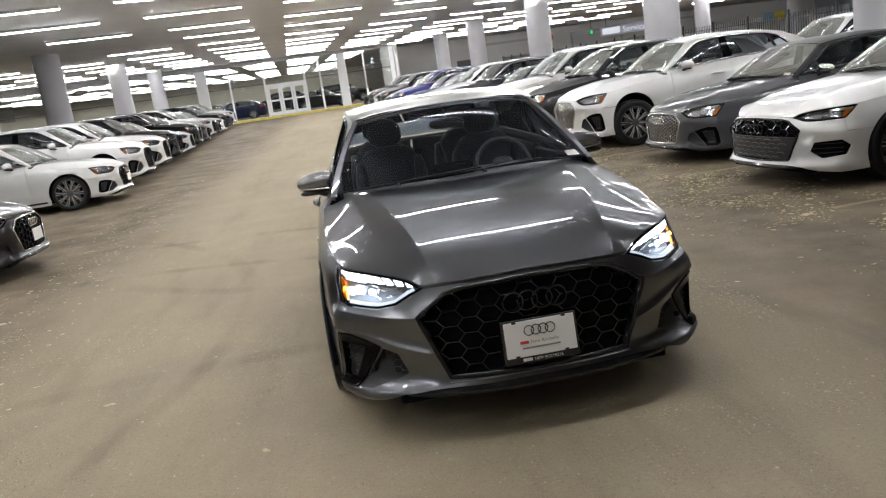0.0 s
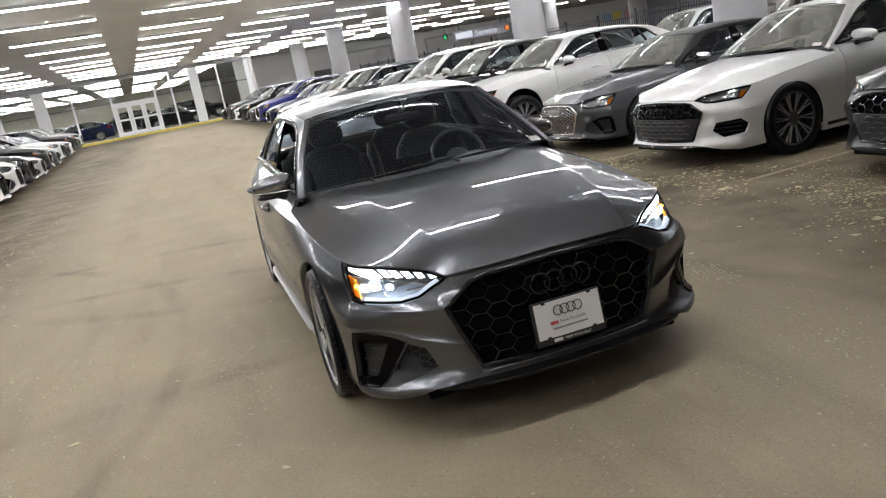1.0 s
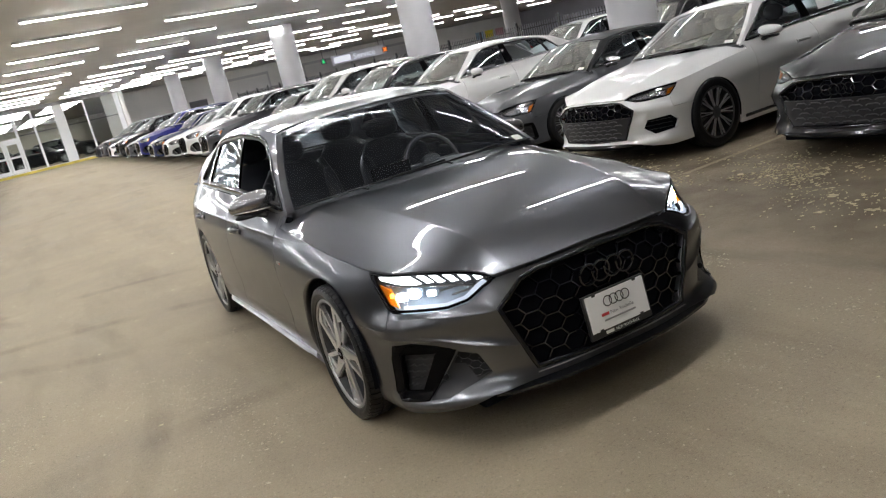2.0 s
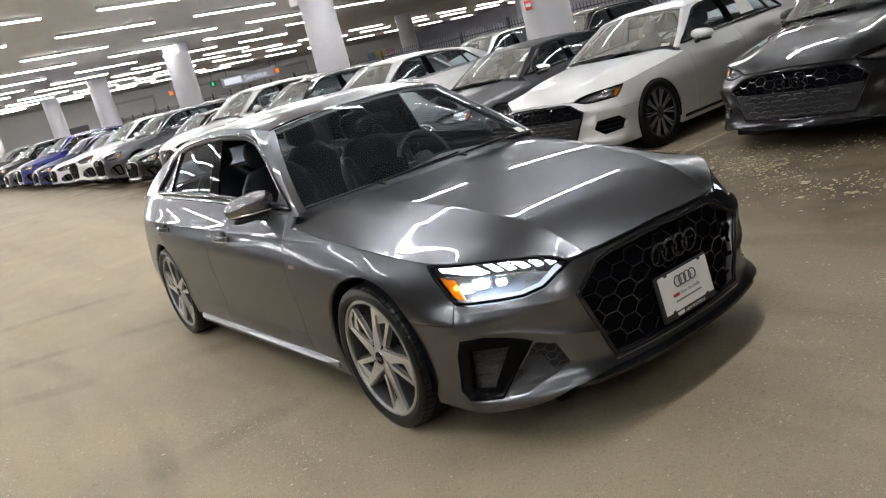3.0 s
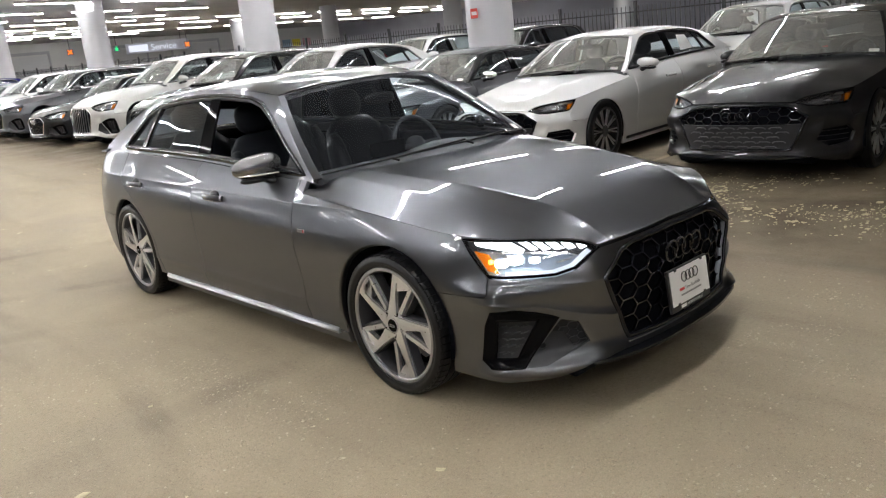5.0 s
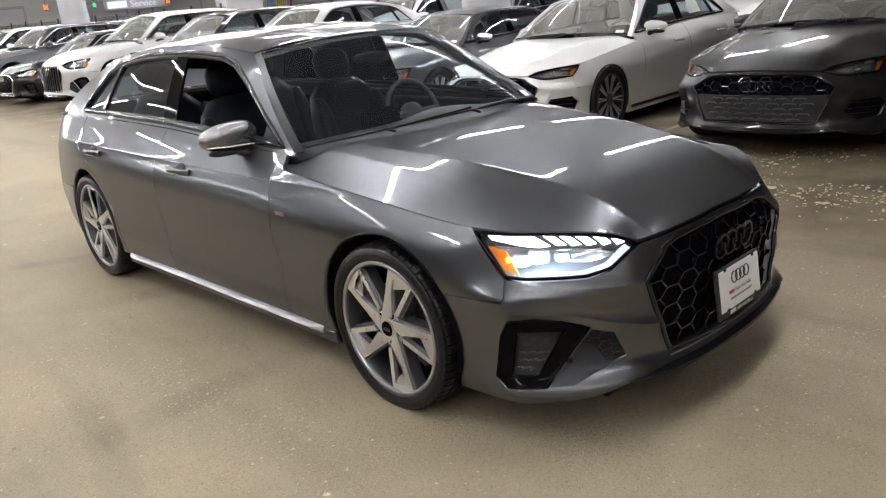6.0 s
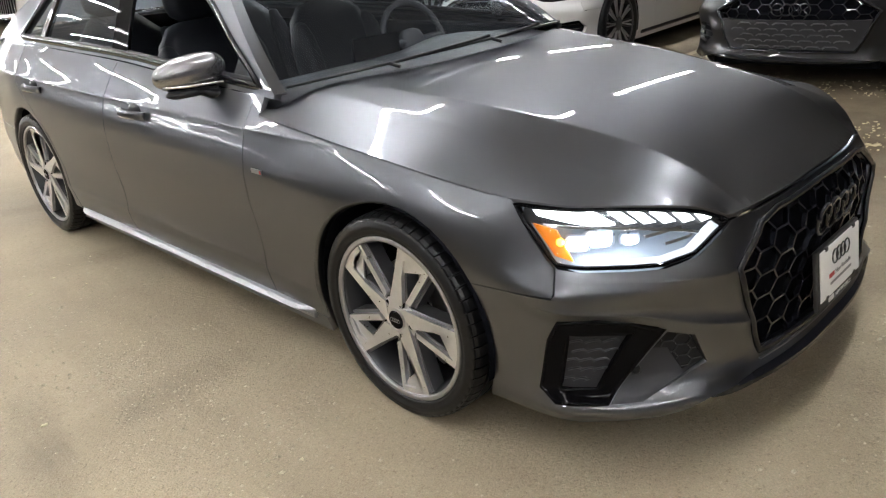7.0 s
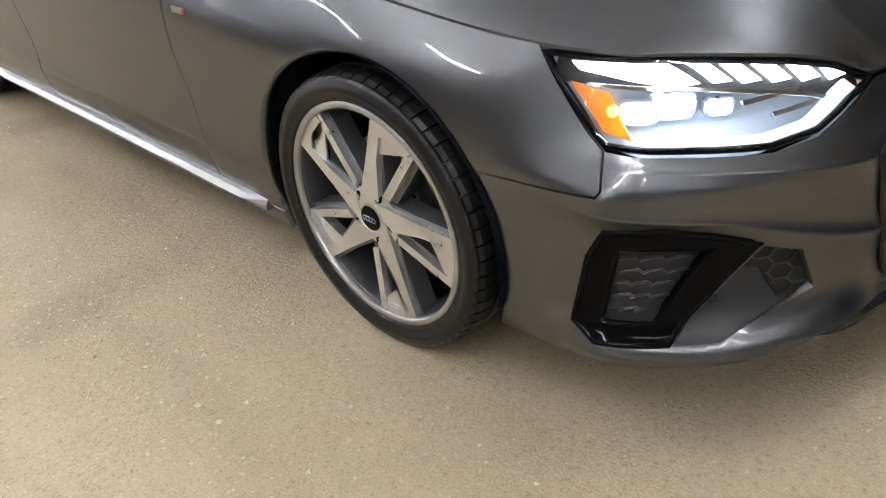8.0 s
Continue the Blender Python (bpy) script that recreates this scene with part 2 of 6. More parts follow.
# walls that close the place
def wall(name, v0, u0, v1, u1, mat, label, z0=-0.3, z1=6.6, thick=0.25):
    (xa, ya), (xb, yb) = spot(v0, u0), spot(v1, u1)
    L = math.hypot(xb - xa, yb - ya)
    a = math.degrees(math.atan2(yb - ya, xb - xa))
    ob = part(name, boxes((0, L, 0, thick, z0, z1)), mat)
    ob.matrix_basis = pose(xa, ya, 0, 0, 0, a)
    return tagged(ob, label, "wall", kind="structure")


wall("wall_south", -40, -15.5, 46, -15.5, M_DARKWALL, "plain grey painted garage wall")
wall("wall_west", -39, 116, -39, -16, M_WALL, "plain pale painted garage wall")
wall("wall_east", 45, -16, 45, 116, M_DARKWALL, "plain grey painted garage wall")
wall("wall_north", -40, 114, 46, 114, M_CREAM, "cream painted wall at the back of the showroom")


def column_mesh():
    bm = bmesh.new()
    revolve(bm, [(0.43, -0.3), (0.43, 3.35), (0.445, 3.40), (0.445, 3.48), (0.43, 3.52), (0.43, 4.7)], 40)
    return bm


def column(v, u, first=[]):
    ob = thing("column", "round white-painted concrete column", "column", "columns of the garage", m=gpose(v, u))
    if not first:
        first.append(finish(column_mesh(), "shaft", M_COLUMN, True))
    s = new("shaft", first[0])
    s.parent = ob
    return ob


for v, u in ((8.37, 7.05), (8.5, 14.65), (8.5, 24.35), (8.65, 34.6), (8.85, 44.6)):
    column(v, u)
for v, u in ((-8.75, 25.0), (-8.6, 35.3), (-8.7, 46.5)):
    column(v, u)
for k in range(-1, 4):
    column(23.74, 13.2 + 8.8 * k)

# lamps: rows of bare tubes right across the ceiling
def fluorescent(v, u, shared={}):
    x, y = spot(v, u)
    if not shared:
        shared["b"] = finish(boxes((-1.17, 1.17, -0.062, 0.062, 0.048, 0.115), bevel=0.006), "housing", M_FIXTURE)
        shared["t"] = finish(boxes((-1.15, 1.15, -0.033, 0.033, 0.030, 0.047), bevel=0.007), "tube", M_TUBE, True)
    ob = thing("fluorescent_light", "long white fluorescent tube light on the ceiling", "ceiling light", "ceiling tube lights",
               m=pose(x, y, ceil_z(x, y) - 0.112, 0, 0.6, YAW))
    for k, n in (("b", "housing"), ("t", "tube")):
        o = new(n, shared[k])
        o.parent = ob
    return ob


def far_lamps(places):
    """The lamps too far off to tell apart, joined."""
    fx, tb = bmesh.new(), bmesh.new()
    for v, u in places:
        x, y = spot(v, u)
        m = pose(x, y, ceil_z(x, y) - 0.112, 0, 0.6, YAW)
        box(fx, -1.17, 1.17, -0.062, 0.062, 0.048, 0.115, m=m)
        box(tb, -1.15, 1.15, -0.033, 0.033, 0.030, 0.047, m=m)
    ob = thing("far_tube_lights", "rows of white fluorescent tubes far down the ceiling", "ceiling light", kind="stuff")
    part("housing", fx, M_FIXTURE, ob)
    part("tube", tb, M_TUBE, ob)


LAMP_ROWS = [-8.2, -4.6, -1.0, 2.5, 6.0, 9.6, 13.15, 16.5, 20.4, 23.9, 28.1, 31.9, 34.8, 38.6, 41.7, 45.2]
SHOW_ROWS = [55.5, 58.6, 62.2, 66.5, 79.0, 84.0, 90.0, 97.0, 105.0]
LAMP_COLS = [.52 + 3.36 * i for i in range(-7, 13)]
LAMPS = [(v, u) for v in LAMP_COLS for u in LAMP_ROWS if (v < 15 or round(u) % 2) and (u > -2 or -9 < v < -5 or (u > -5 and -5 < v < -1)) and (v > -8 or u > 30 or u < 0) and not (v < -5 and u == 23.9) and not (u < 0 and v > 2)]
near_lamps = [p for p in LAMPS if p[1] < 36 and p[0] < 22]
for p in near_lamps:
    fluorescent(*p)
far_lamps([p for p in LAMPS if p not in near_lamps] + [(.52 + 3.36 * i, u) for i in range(-9, 2) for u in SHOW_ROWS] + [(.52 + 3.36 * i, 48.7) for i in range(2, 7)])


# ---- car materials ----
def car_paint(name, color=None, flake=0.35):
    """Clear-coated paint; without a colour it takes the object's own."""
    m, nt, b = material(name)
    if color is None:
        info = nt.nodes.new("ShaderNodeObjectInfo")
        base = info.outputs["Color"]
    else:
        base = color
    fl = noise_node(nt, 700, 1.0, 0.5)
    dust_haze = noise_node(nt, 2.2, 4, 0.6)
    c = mix(nt, ramp(nt, fl, [(0.42, grey(0)), (0.62, grey(flake))]), base, (0.42, 0.43, 0.45) if color else (0.4, 0.4, 0.4))
    c = mix(nt, ramp(nt, dust_haze, [(0.45, grey(0)), (0.8, grey(0.03 if color else 0.015))]), c, (0.30, 0.27, 0.23))
    link(nt, c, b.inputs["Base Color"])
    b.inputs["Metallic"].default_value = 1.0 if color else 0.15
    link(nt, ramp(nt, dust_haze, [(0.3, grey(0.29 if color else 0.30)), (0.8, grey(0.34 if color else 0.42))]), b.inputs["Roughness"])
    b.inputs["Specular IOR Level"].default_value = 0.2
    b.inputs["Coat Weight"].default_value = 0.85
    b.inputs["Coat Roughness"].default_value = 0.018
    b.inputs["Coat IOR"].default_value = 1.47
    b.inputs["Specular Tint"].default_value = (0.50, 0.505, 0.52, 1)
    return m


M_PAINT = car_paint("grey_metallic_paint", (0.122, 0.126, 0.137), 0.03)
M_PAINT_ROW = car_paint("parked_car_paint", None, 0.004)
M_GLOSS = surface("gloss_black_trim", (0.003, 0.003, 0.0035), 0.05, vary=0.05, spec=0.06)
M_GRID = surface("gloss_black_grid", (0.006, 0.0065, 0.009), 0.09, vary=0.05, spec=0.5)
M_INSERT = surface("dark_grey_plastic", (0.026, 0.026, 0.029), 0.38, spec=0.35, vary=0.1, fine=300, relief=0.0004)
M_MESHSILVER = surface("silver_mesh", (0.46, 0.46, 0.47), 0.25, 0.9, vary=0.05)
M_SATIN = surface("satin_black_plastic", (0.010, 0.010, 0.011), 0.45, spec=0.25, vary=0.1, fine=300, relief=0.0004)
M_DARK = surface("dark_underbody", (0.006, 0.0065, 0.009), 0.9, spec=0.05)
M_RUBBER = surface("tyre_rubber", (0.0065, 0.0065, 0.007), 0.40, spec=0.30, vary=0.15, scale=25, fine=200, relief=0.0005)
M_ALLOY = surface("machined_alloy", (0.70, 0.70, 0.71), 0.32, 0.9, vary=0.05, scale=40)
M_LIP = surface("rim_edge_alloy", (0.42, 0.42, 0.43), 0.34, 0.9, vary=0.05, scale=40)
M_ALLOYGREY = surface("grey_alloy_paint", (0.13, 0.13, 0.137), 0.38, 0.7, vary=0.06)
M_BARREL = surface("dark_rim_paint", (0.022, 0.022, 0.024), 0.4, 0.3, vary=0.1)
M_INNER = surface("grey_rim_paint", (0.06, 0.06, 0.063), 0.4, 0.5, vary=0.1)
M_DISC = surface("brake_disc_steel", (0.36, 0.36, 0.36), 0.38, 1.0, vary=0.1)
M_CHROME = surface("bright_chrome", (0.78, 0.78, 0.79), 0.10, 1.0, vary=0.02)
M_MIRROR = surface("mirror_shell_aluminium", (0.32, 0.32, 0.33), 0.24, 0.95, vary=0.03)
M_SILVER = surface("satin_aluminium", (0.32, 0.32, 0.33), 0.32, 0.9, vary=0.03)
M_GLASS = clear_glass("windscreen_glass", (0.84, 0.89, 0.92), 0.018, index=1.11)
M_SIDEGLASS = clear_glass("side_window_glass", (0.55, 0.60, 0.60), 0.02)
# thick film: the ceiling's reflection on these windscreens painted in as a veil
M_GLASS_ROW = clear_glass("parked_windscreen_glass", (0.80, 0.86, 0.83), 0.24, dust_haze=(0.62, 0.60, 0.54))
M_LENS = clear_glass("lamp_lens", (0.96, 0.97, 0.98))
M_CABIN = surface("dark_cabin_cloth", (0.012, 0.014, 0.019), 0.85, spec=0.15, vary=0.12, scale=15, fine=250, relief=0.001)
M_SEAT = surface("black_seat_leather", (0.014, 0.016, 0.021), 0.5, spec=0.3, vary=0.1, scale=12, fine=160, relief=0.0006)
M_DASH = surface("soft_dashboard_plastic", (0.03, 0.032, 0.038), 0.6, vary=0.1, fine=260, relief=0.0005)
M_DRL = glow("daytime_lamp_strip", (0.92, 0.96, 1.0), 9.0)
M_GUIDE = glow("light_guide", (0.80, 0.88, 1.0), 0.65)
M_BEAM_LED = glow("headlamp_led", (0.86, 0.93, 1.0), 45.0)
# housing of the lit lamps: LED light on it put in as glow
M_BLUEGLOW = glow("headlamp_reflector_glow", (0.72, 0.84, 1.0), 0.09)
# LED light here put into a brighter, bluer colour
M_BOWL = surface("lit_lamp_bowl", (0.50, 0.54, 0.62), 0.30, 0.6, vary=0.1, scale=30)
M_HOUSING = surface("lamp_housing_chrome", (0.28, 0.28, 0.29), 0.25, 0.75, vary=0.1, scale=30)
M_AMBER = surface("amber_reflector", (0.56, 0.15, 0.005), 0.25, vary=0.08, scale=60)
M_AMBERLED = glow("amber_led", (1.0, 0.42, 0.03), 9.0)
M_TAIL = surface("red_tail_lens", (0.35, 0.01, 0.01), 0.12, vary=0.1)
M_PLATE = surface("white_plate", (0.88, 0.88, 0.87), 0.40, vary=0.03)
M_BLACKPRINT = surface("black_print", (0.02, 0.02, 0.02), 0.5)
M_GREYPRINT = surface("grey_print", (0.28, 0.28, 0.28), 0.5)
M_REDPRINT = surface("red_print", (0.55, 0.05, 0.05), 0.5)
M_STICKER = surface("white_window_sticker", (0.75, 0.75, 0.72), 0.6, vary=0.05)


# ---- curves and panels ----
def curve(xs, ys):
    """A smooth monotone curve through a few control points."""
    xs, ys = np.asarray(xs, float), np.asarray(ys, float)
    h, d = np.diff(xs), np.diff(ys) / np.diff(xs)
    m = np.zeros_like(ys)
    m[0], m[-1] = d[0], d[-1]
    for i in range(1, len(xs) - 1):
        if d[i - 1] * d[i] > 0:
            w1, w2 = 2 * h[i] + h[i - 1], h[i] + 2 * h[i - 1]
            m[i] = (w1 + w2) / (w1 / d[i - 1] + w2 / d[i])

    def at(x):
        x = np.clip(np.asarray(x, float), xs[0], xs[-1])
        i = np.clip(np.searchsorted(xs, x) - 1, 0, len(h) - 1)
        t = (x - xs[i]) / h[i]
        return ((2 * t**3 - 3 * t**2 + 1) * ys[i] + (t**3 - 2 * t**2 + t) * h[i] * m[i]
                + (-2 * t**3 + 3 * t**2) * ys[i + 1] + (t**3 - t**2) * h[i] * m[i + 1])
    return at


def inside(px, py, poly):
    r = np.zeros(len(px), bool)
    n = len(poly)
    for i in range(n):
        (x1, y1), (x2, y2) = poly[i], poly[(i + 1) % n]
        c = ((y1 > py) != (y2 > py)) & (px < (x2 - x1) * (py - y1) / ((y2 - y1) or 1e-12) + x1)
        r ^= c
    return r


def edge_distance(px, py, poly):
    d = np.full(len(px), 1e9)
    n = len(poly)
    for i in range(n):
        a, b = np.array(poly[i]), np.array(poly[(i + 1) % n])
        ab = b - a
        t = np.clip(((px - a[0]) * ab[0] + (py - a[1]) * ab[1]) / max(ab @ ab, 1e-12), 0, 1)
        d = np.minimum(d, np.hypot(px - a[0] - t * ab[0], py - a[1] - t * ab[1]))
    return d


def resample(poly, step):
    out = []
    n = len(poly)
    for i in range(n):
        a, b = np.array(poly[i], float), np.array(poly[(i + 1) % n], float)
        k = max(1, int(math.ceil(np.linalg.norm(b - a) / step)))
        out += [tuple(a + (b - a) * j / k) for j in range(k)]
    return out


def arc(cy, cz, r, a0, a1, n=16):
    return [(cy + r * math.cos(radians(a0 + (a1 - a0) * k / n)), cz + r * math.sin(radians(a0 + (a1 - a0) * k / n))) for k in range(n + 1)]


def normals_of(fn, a, b, e=0.003):
    pa, pb = fn(a + e, b) - fn(a - e, b), fn(a, b + e) - fn(a, b - e)
    n = np.cross(pa, pb)
    return n / np.maximum(np.linalg.norm(n, axis=1, keepdims=True), 1e-9)


def panel(name, poly, fn, mat, parent, step=0.03, holes=(), flip=False, mirror=False, rim=0.012, warp=None, label="", lift=0.0, extra=()):
    """A curved sheet: the outline poly (less the holes) in the plane of two parameters, carried onto the surface fn, with a turned-in rim."""
    loops = [resample(p, step) for p in (poly, *holes)]
    pts = [p for l in loops for p in l]
    edges, k = [], 0
    for l in loops:
        edges += [(k + i, k + (i + 1) % len(l)) for i in range(len(l))]
        k += len(l)
    arr = np.array(pts)
    lo, hi = arr.min(0), arr.max(0)
    gx, gy = np.meshgrid(np.arange(lo[0] + step / 2, hi[0], step), np.arange(lo[1] + step / 2, hi[1], step))
    gx, gy = gx.ravel(), gy.ravel()
    keep = inside(gx, gy, loops[0]) & (edge_distance(gx, gy, loops[0]) > step * 0.45)
    for l in loops[1:]:
        keep &= ~inside(gx, gy, l) & (edge_distance(gx, gy, l) > step * 0.45)
    if len(extra):
        ex, ey = np.array(extra).T
        ok_ = inside(ex, ey, loops[0]) & (edge_distance(ex, ey, loops[0]) > .004)
        near = np.min((gx[:, None] - ex[None, ok_]) ** 2 + (gy[:, None] - ey[None, ok_]) ** 2, axis=1) if ok_.any() else np.full(len(gx), 9.0)
        keep &= near > .008**2
        pts += list(zip(ex[ok_], ey[ok_]))
    pts += list(zip(gx[keep], gy[keep]))
    from mathutils.geometry import delaunay_2d_cdt
    vs, _, fs, orig, _, _ = delaunay_2d_cdt([Vector(p) for p in pts], edges, [], 0, 1e-6)
    P2 = np.array([(v.x, v.y) for v in vs])
    fs = np.array([f for f in fs if len(f) == 3])
    cen = P2[fs].mean(1)
    ok = inside(cen[:, 0], cen[:, 1], loops[0])
    for l in loops[1:]:
        ok &= ~inside(cen[:, 0], cen[:, 1], l)
    fs = fs[ok]
    P3, N = fn(P2[:, 0], P2[:, 1]), normals_of(fn, P2[:, 0], P2[:, 1])
    if flip:
        N = -N
    P3 = P3 + N * lift
    used = np.unique(fs)
    remap = -np.ones(len(P2), int)
    remap[used] = np.arange(len(used))
    fs, P3, N = remap[fs], P3[used], N[used]
    if warp:
        P3 = warp(P3)
    tri = P3[fs]
    fn_ = np.cross(tri[:, 1] - tri[:, 0], tri[:, 2] - tri[:, 0])
    if np.sum(fn_ * N[fs[:, 0]]) < 0:
        fs = fs[:, ::-1]
    verts, norms, faces = list(P3), list(N), [tuple(f) for f in fs]
    if rim:
        cnt = {}
        for f in faces:
            for i in range(3):
                a, b = f[i], f[(i + 1) % 3]
                cnt[(min(a, b), max(a, b))] = cnt.get((min(a, b), max(a, b)), 0) + 1
        for f in list(faces):
            for i in range(3):
                a, b = f[i], f[(i + 1) % 3]
                if cnt[(min(a, b), max(a, b))] == 1:
                    t = P3[b] - P3[a]
                    out = np.cross(t, N[a])
                    out = out / max(np.linalg.norm(out), 1e-9)
                    q = len(verts)
                    verts += [P3[a], P3[b], P3[b] - N[b] * rim, P3[a] - N[a] * rim]
                    norms += [out * 0.8 + N[a] * 0.6, out * 0.8 + N[b] * 0.6, out, out]
                    faces.append((q, q + 3, q + 2, q + 1))
    verts, norms = np.array(verts), np.array(norms)
    if mirror:
        verts, norms = verts * (-1, 1, 1), norms * (-1, 1, 1)
        faces = [f[::-1] for f in faces]
    me = bpy.data.meshes.new(name)
    me.from_pydata([tuple(v) for v in verts], [], [tuple(int(i) for i in f) for f in faces])
    me.materials.append(mat)
    me.polygons.foreach_set("use_smooth", [True] * len(me.polygons))
    me.normals_split_custom_set_from_vertices([tuple(n) for n in norms])
    ob = new(name, me)
    ob.parent = parent
    if label:
        ob["label"] = label
    return ob


def tube(bm, pts, r, n=6, closed=False, flat=1.0, up=None):
    """A bar along a line; flat squeezes it along the direction up."""
    pts = [Vector(p) for p in pts]
    rings = []
    N = len(pts)
    for i, p in enumerate(pts):
        a = pts[(i - 1) % N] if closed or i > 0 else p
        b = pts[(i + 1) % N] if closed or i < N - 1 else p
        t = (b - a).normalized()
        ref = Vector(up) if up is not None else (Vector((0, 0, 1)) if abs(t.z) < 0.9 else Vector((1, 0, 0)))
        s = t.cross(ref).normalized()
        w = s.cross(t).normalized()
        rings.append([bm.verts.new(p + r * (math.cos(2 * math.pi * (k + 0.5) / n) * s + flat * math.sin(2 * math.pi * (k + 0.5) / n) * w)) for k in range(n)])
    m = N if closed else N - 1
    for i in range(m):
        A, B = rings[i], rings[(i + 1) % N]
        for k in range(n):
            bm.faces.new((A[k], A[(k + 1) % n], B[(k + 1) % n], B[k]))
    if not closed:
        bm.faces.new(rings[0])
        bm.faces.new(rings[-1][::-1])
    return bm


def blob(bm, cx, cy, cz, sx, sy, sz, p=3.0, n=16, m=None):
    """A rounded block (superellipsoid)."""
    r = bmesh.ops.create_uvsphere(bm, u_segments=n, v_segments=max(6, n // 2), radius=1.0)
    for v in r["verts"]:
        c = v.co
        k = (abs(c.x)**p + abs(c.y)**p + abs(c.z)**p) ** (1 / p)
        v.co = Vector((c.x / k * sx, c.y / k * sy, c.z / k * sz))
    mt = Matrix.Translation((cx, cy, cz)) @ (m if m is not None else Matrix())
    bmesh.ops.transform(bm, matrix=mt, verts=r["verts"])
    return bm


# ---- the shape of a car: nose towards -y, front axle at y = 0, right side at -x ----
PLAN_X = [0, .25, .484, .66, .77, .83, .875, .905, .915, .92, .92, .908, .870, .795, .65, .38, 0]
PLAN_Y = [-.915, -.905, -.856, -.748, -.638, -.545, -.32, 0, .5, 1.4, 2.2, 2.82, 3.3, 3.60, 3.77, 3.85, 3.87]
_d = np.concatenate([[0], np.cumsum(np.hypot(np.diff(PLAN_X), np.diff(PLAN_Y)))])


def _smooth_plan():
    """Catmull-Rom through the plan's corners, by length."""
    px, py = np.array(PLAN_X), np.array(PLAN_Y)
    ex = np.concatenate([[-px[1]], px, [-px[-2]]])
    ey = np.concatenate([[py[1]], py, [py[-2]]])
    X, Y = [], []
    for i in range(1, len(ex) - 2):
        for t in np.linspace(0, 1, 12, endpoint=False):
            f = [-.5 * t + t * t - .5 * t**3, 1 - 2.5 * t * t + 1.5 * t**3, .5 * t + 2 * t * t - 1.5 * t**3, -.5 * t * t + .5 * t**3]
            X.append(sum(w * v for w, v in zip(f, ex[i - 1:i + 3])))
            Y.append(sum(w * v for w, v in zip(f, ey[i - 1:i + 3])))
    X.append(px[-1]), Y.append(py[-1])
    X, Y = np.array(X), np.array(Y)
    S = np.concatenate([[0], np.cumsum(np.hypot(np.diff(X), np.diff(Y)))])
    return S, X, Y


PS, PX, PY = _smooth_plan()
PTX, PTY = np.gradient(PX, PS), np.gradient(PY, PS)
SMAX = PS[-1]


def s_at(x, y):
    return float(PS[np.argmin((PX - x) ** 2 + (PY - y) ** 2)])


def s_y(y):
    """Length along the plan to the side point at y."""
    k = PX > 0.80
    return float(np.interp(y, PY[k], PS[k]))


LEVELS = [.13, .22, .26, .30, .40, .47, .53, .60, .68, .76, .84, .92, 1.0]
STATIONS = [0.0, s_at(.484, -.856), s_at(.66, -.748), s_at(.83, -.545), s_at(.875, -.32), s_y(0), s_y(.7), s_y(1.5), s_y(2.82), s_at(.795, 3.6), SMAX]
INSETS = [
    [.03, -.030, -0.010, .004, .004, 0, -.004, .012, .055, .11, .18, .26, .34],
    [.03, -.030, -0.010, .004, .004, 0, -.006, .012, .060, .11, .18, .26, .34],
    [.02, -.034, -0.010, .000, .006, .004, -.014, .020, .062, .10, .17, .25, .33],
    [.03, -.010, 0.002, .004, .002, .002, -.014, .030, .055, .082, .13, .20, .28],
    [.05, .010, 0.007, .004, 0, 0, 0, .010, .034, .078, .13, .19, .27],
    [.05, .020, 0.014, .008, 0, 0, 0, .002, .014, .048, .098, .145, .21],
    [.06, .035, 0.027, .018, .016, .012, .006, 0, .004, .022, .056, .110, .17],
    [.06, .035, 0.026, .016, .018, .012, .005, 0, .000, .010, .040, .090, .16],
    [.05, .020, 0.014, .008, 0, 0, 0, 0, .000, .006, .026, .075, .14],
    [.06, .030, 0.020, .010, 0, -.008, -.005, 0, .010, .022, .040, .075, .12],
    [.06, .030, 0.020, .010, 0, -.008, -.005, 0, .010, .022, .030, .050, .09],
]
_prof = [curve(LEVELS, r) for r in INSETS]


def blend_weights(t):
    """Weights of a uniform cubic spline, and their slopes."""
    w = [(1 - t) ** 3 / 6, (3 * t**3 - 6 * t**2 + 4) / 6, (-3 * t**3 + 3 * t**2 + 3 * t + 1) / 6, t**3 / 6]
    d = [-(1 - t) ** 2 / 2, (3 * t**2 - 4 * t) / 2, (-3 * t**2 + 2 * t + 1) / 2, t**2 / 2]
    return w, d


def _inset_pchip(a, z):
    prof = np.array([p(z) for p in _prof])
    st = np.array(STATIONS)
    out = np.zeros((len(a), len(z)))
    for k in range(len(z)):
        out[:, k] = curve(st, prof[:, k])(a)
    return out


HS, HZ, Z0 = .045, .020, .10
_gs = np.arange(0, SMAX + HS, HS)
_gz = np.arange(Z0, 1.04, HZ)
INSET_T = _inset_pchip(np.minimum(_gs, SMAX), _gz)
PLAN_TX, PLAN_TY = np.interp(_gs, PS, PX), np.interp(_gs, PS, PY)


def shelf(d, up, down):
    """A fold that juts out at d = 0, falling off over up above it and down below."""
    return np.exp(-np.maximum(d, 0) / up - np.maximum(-d, 0) / down)


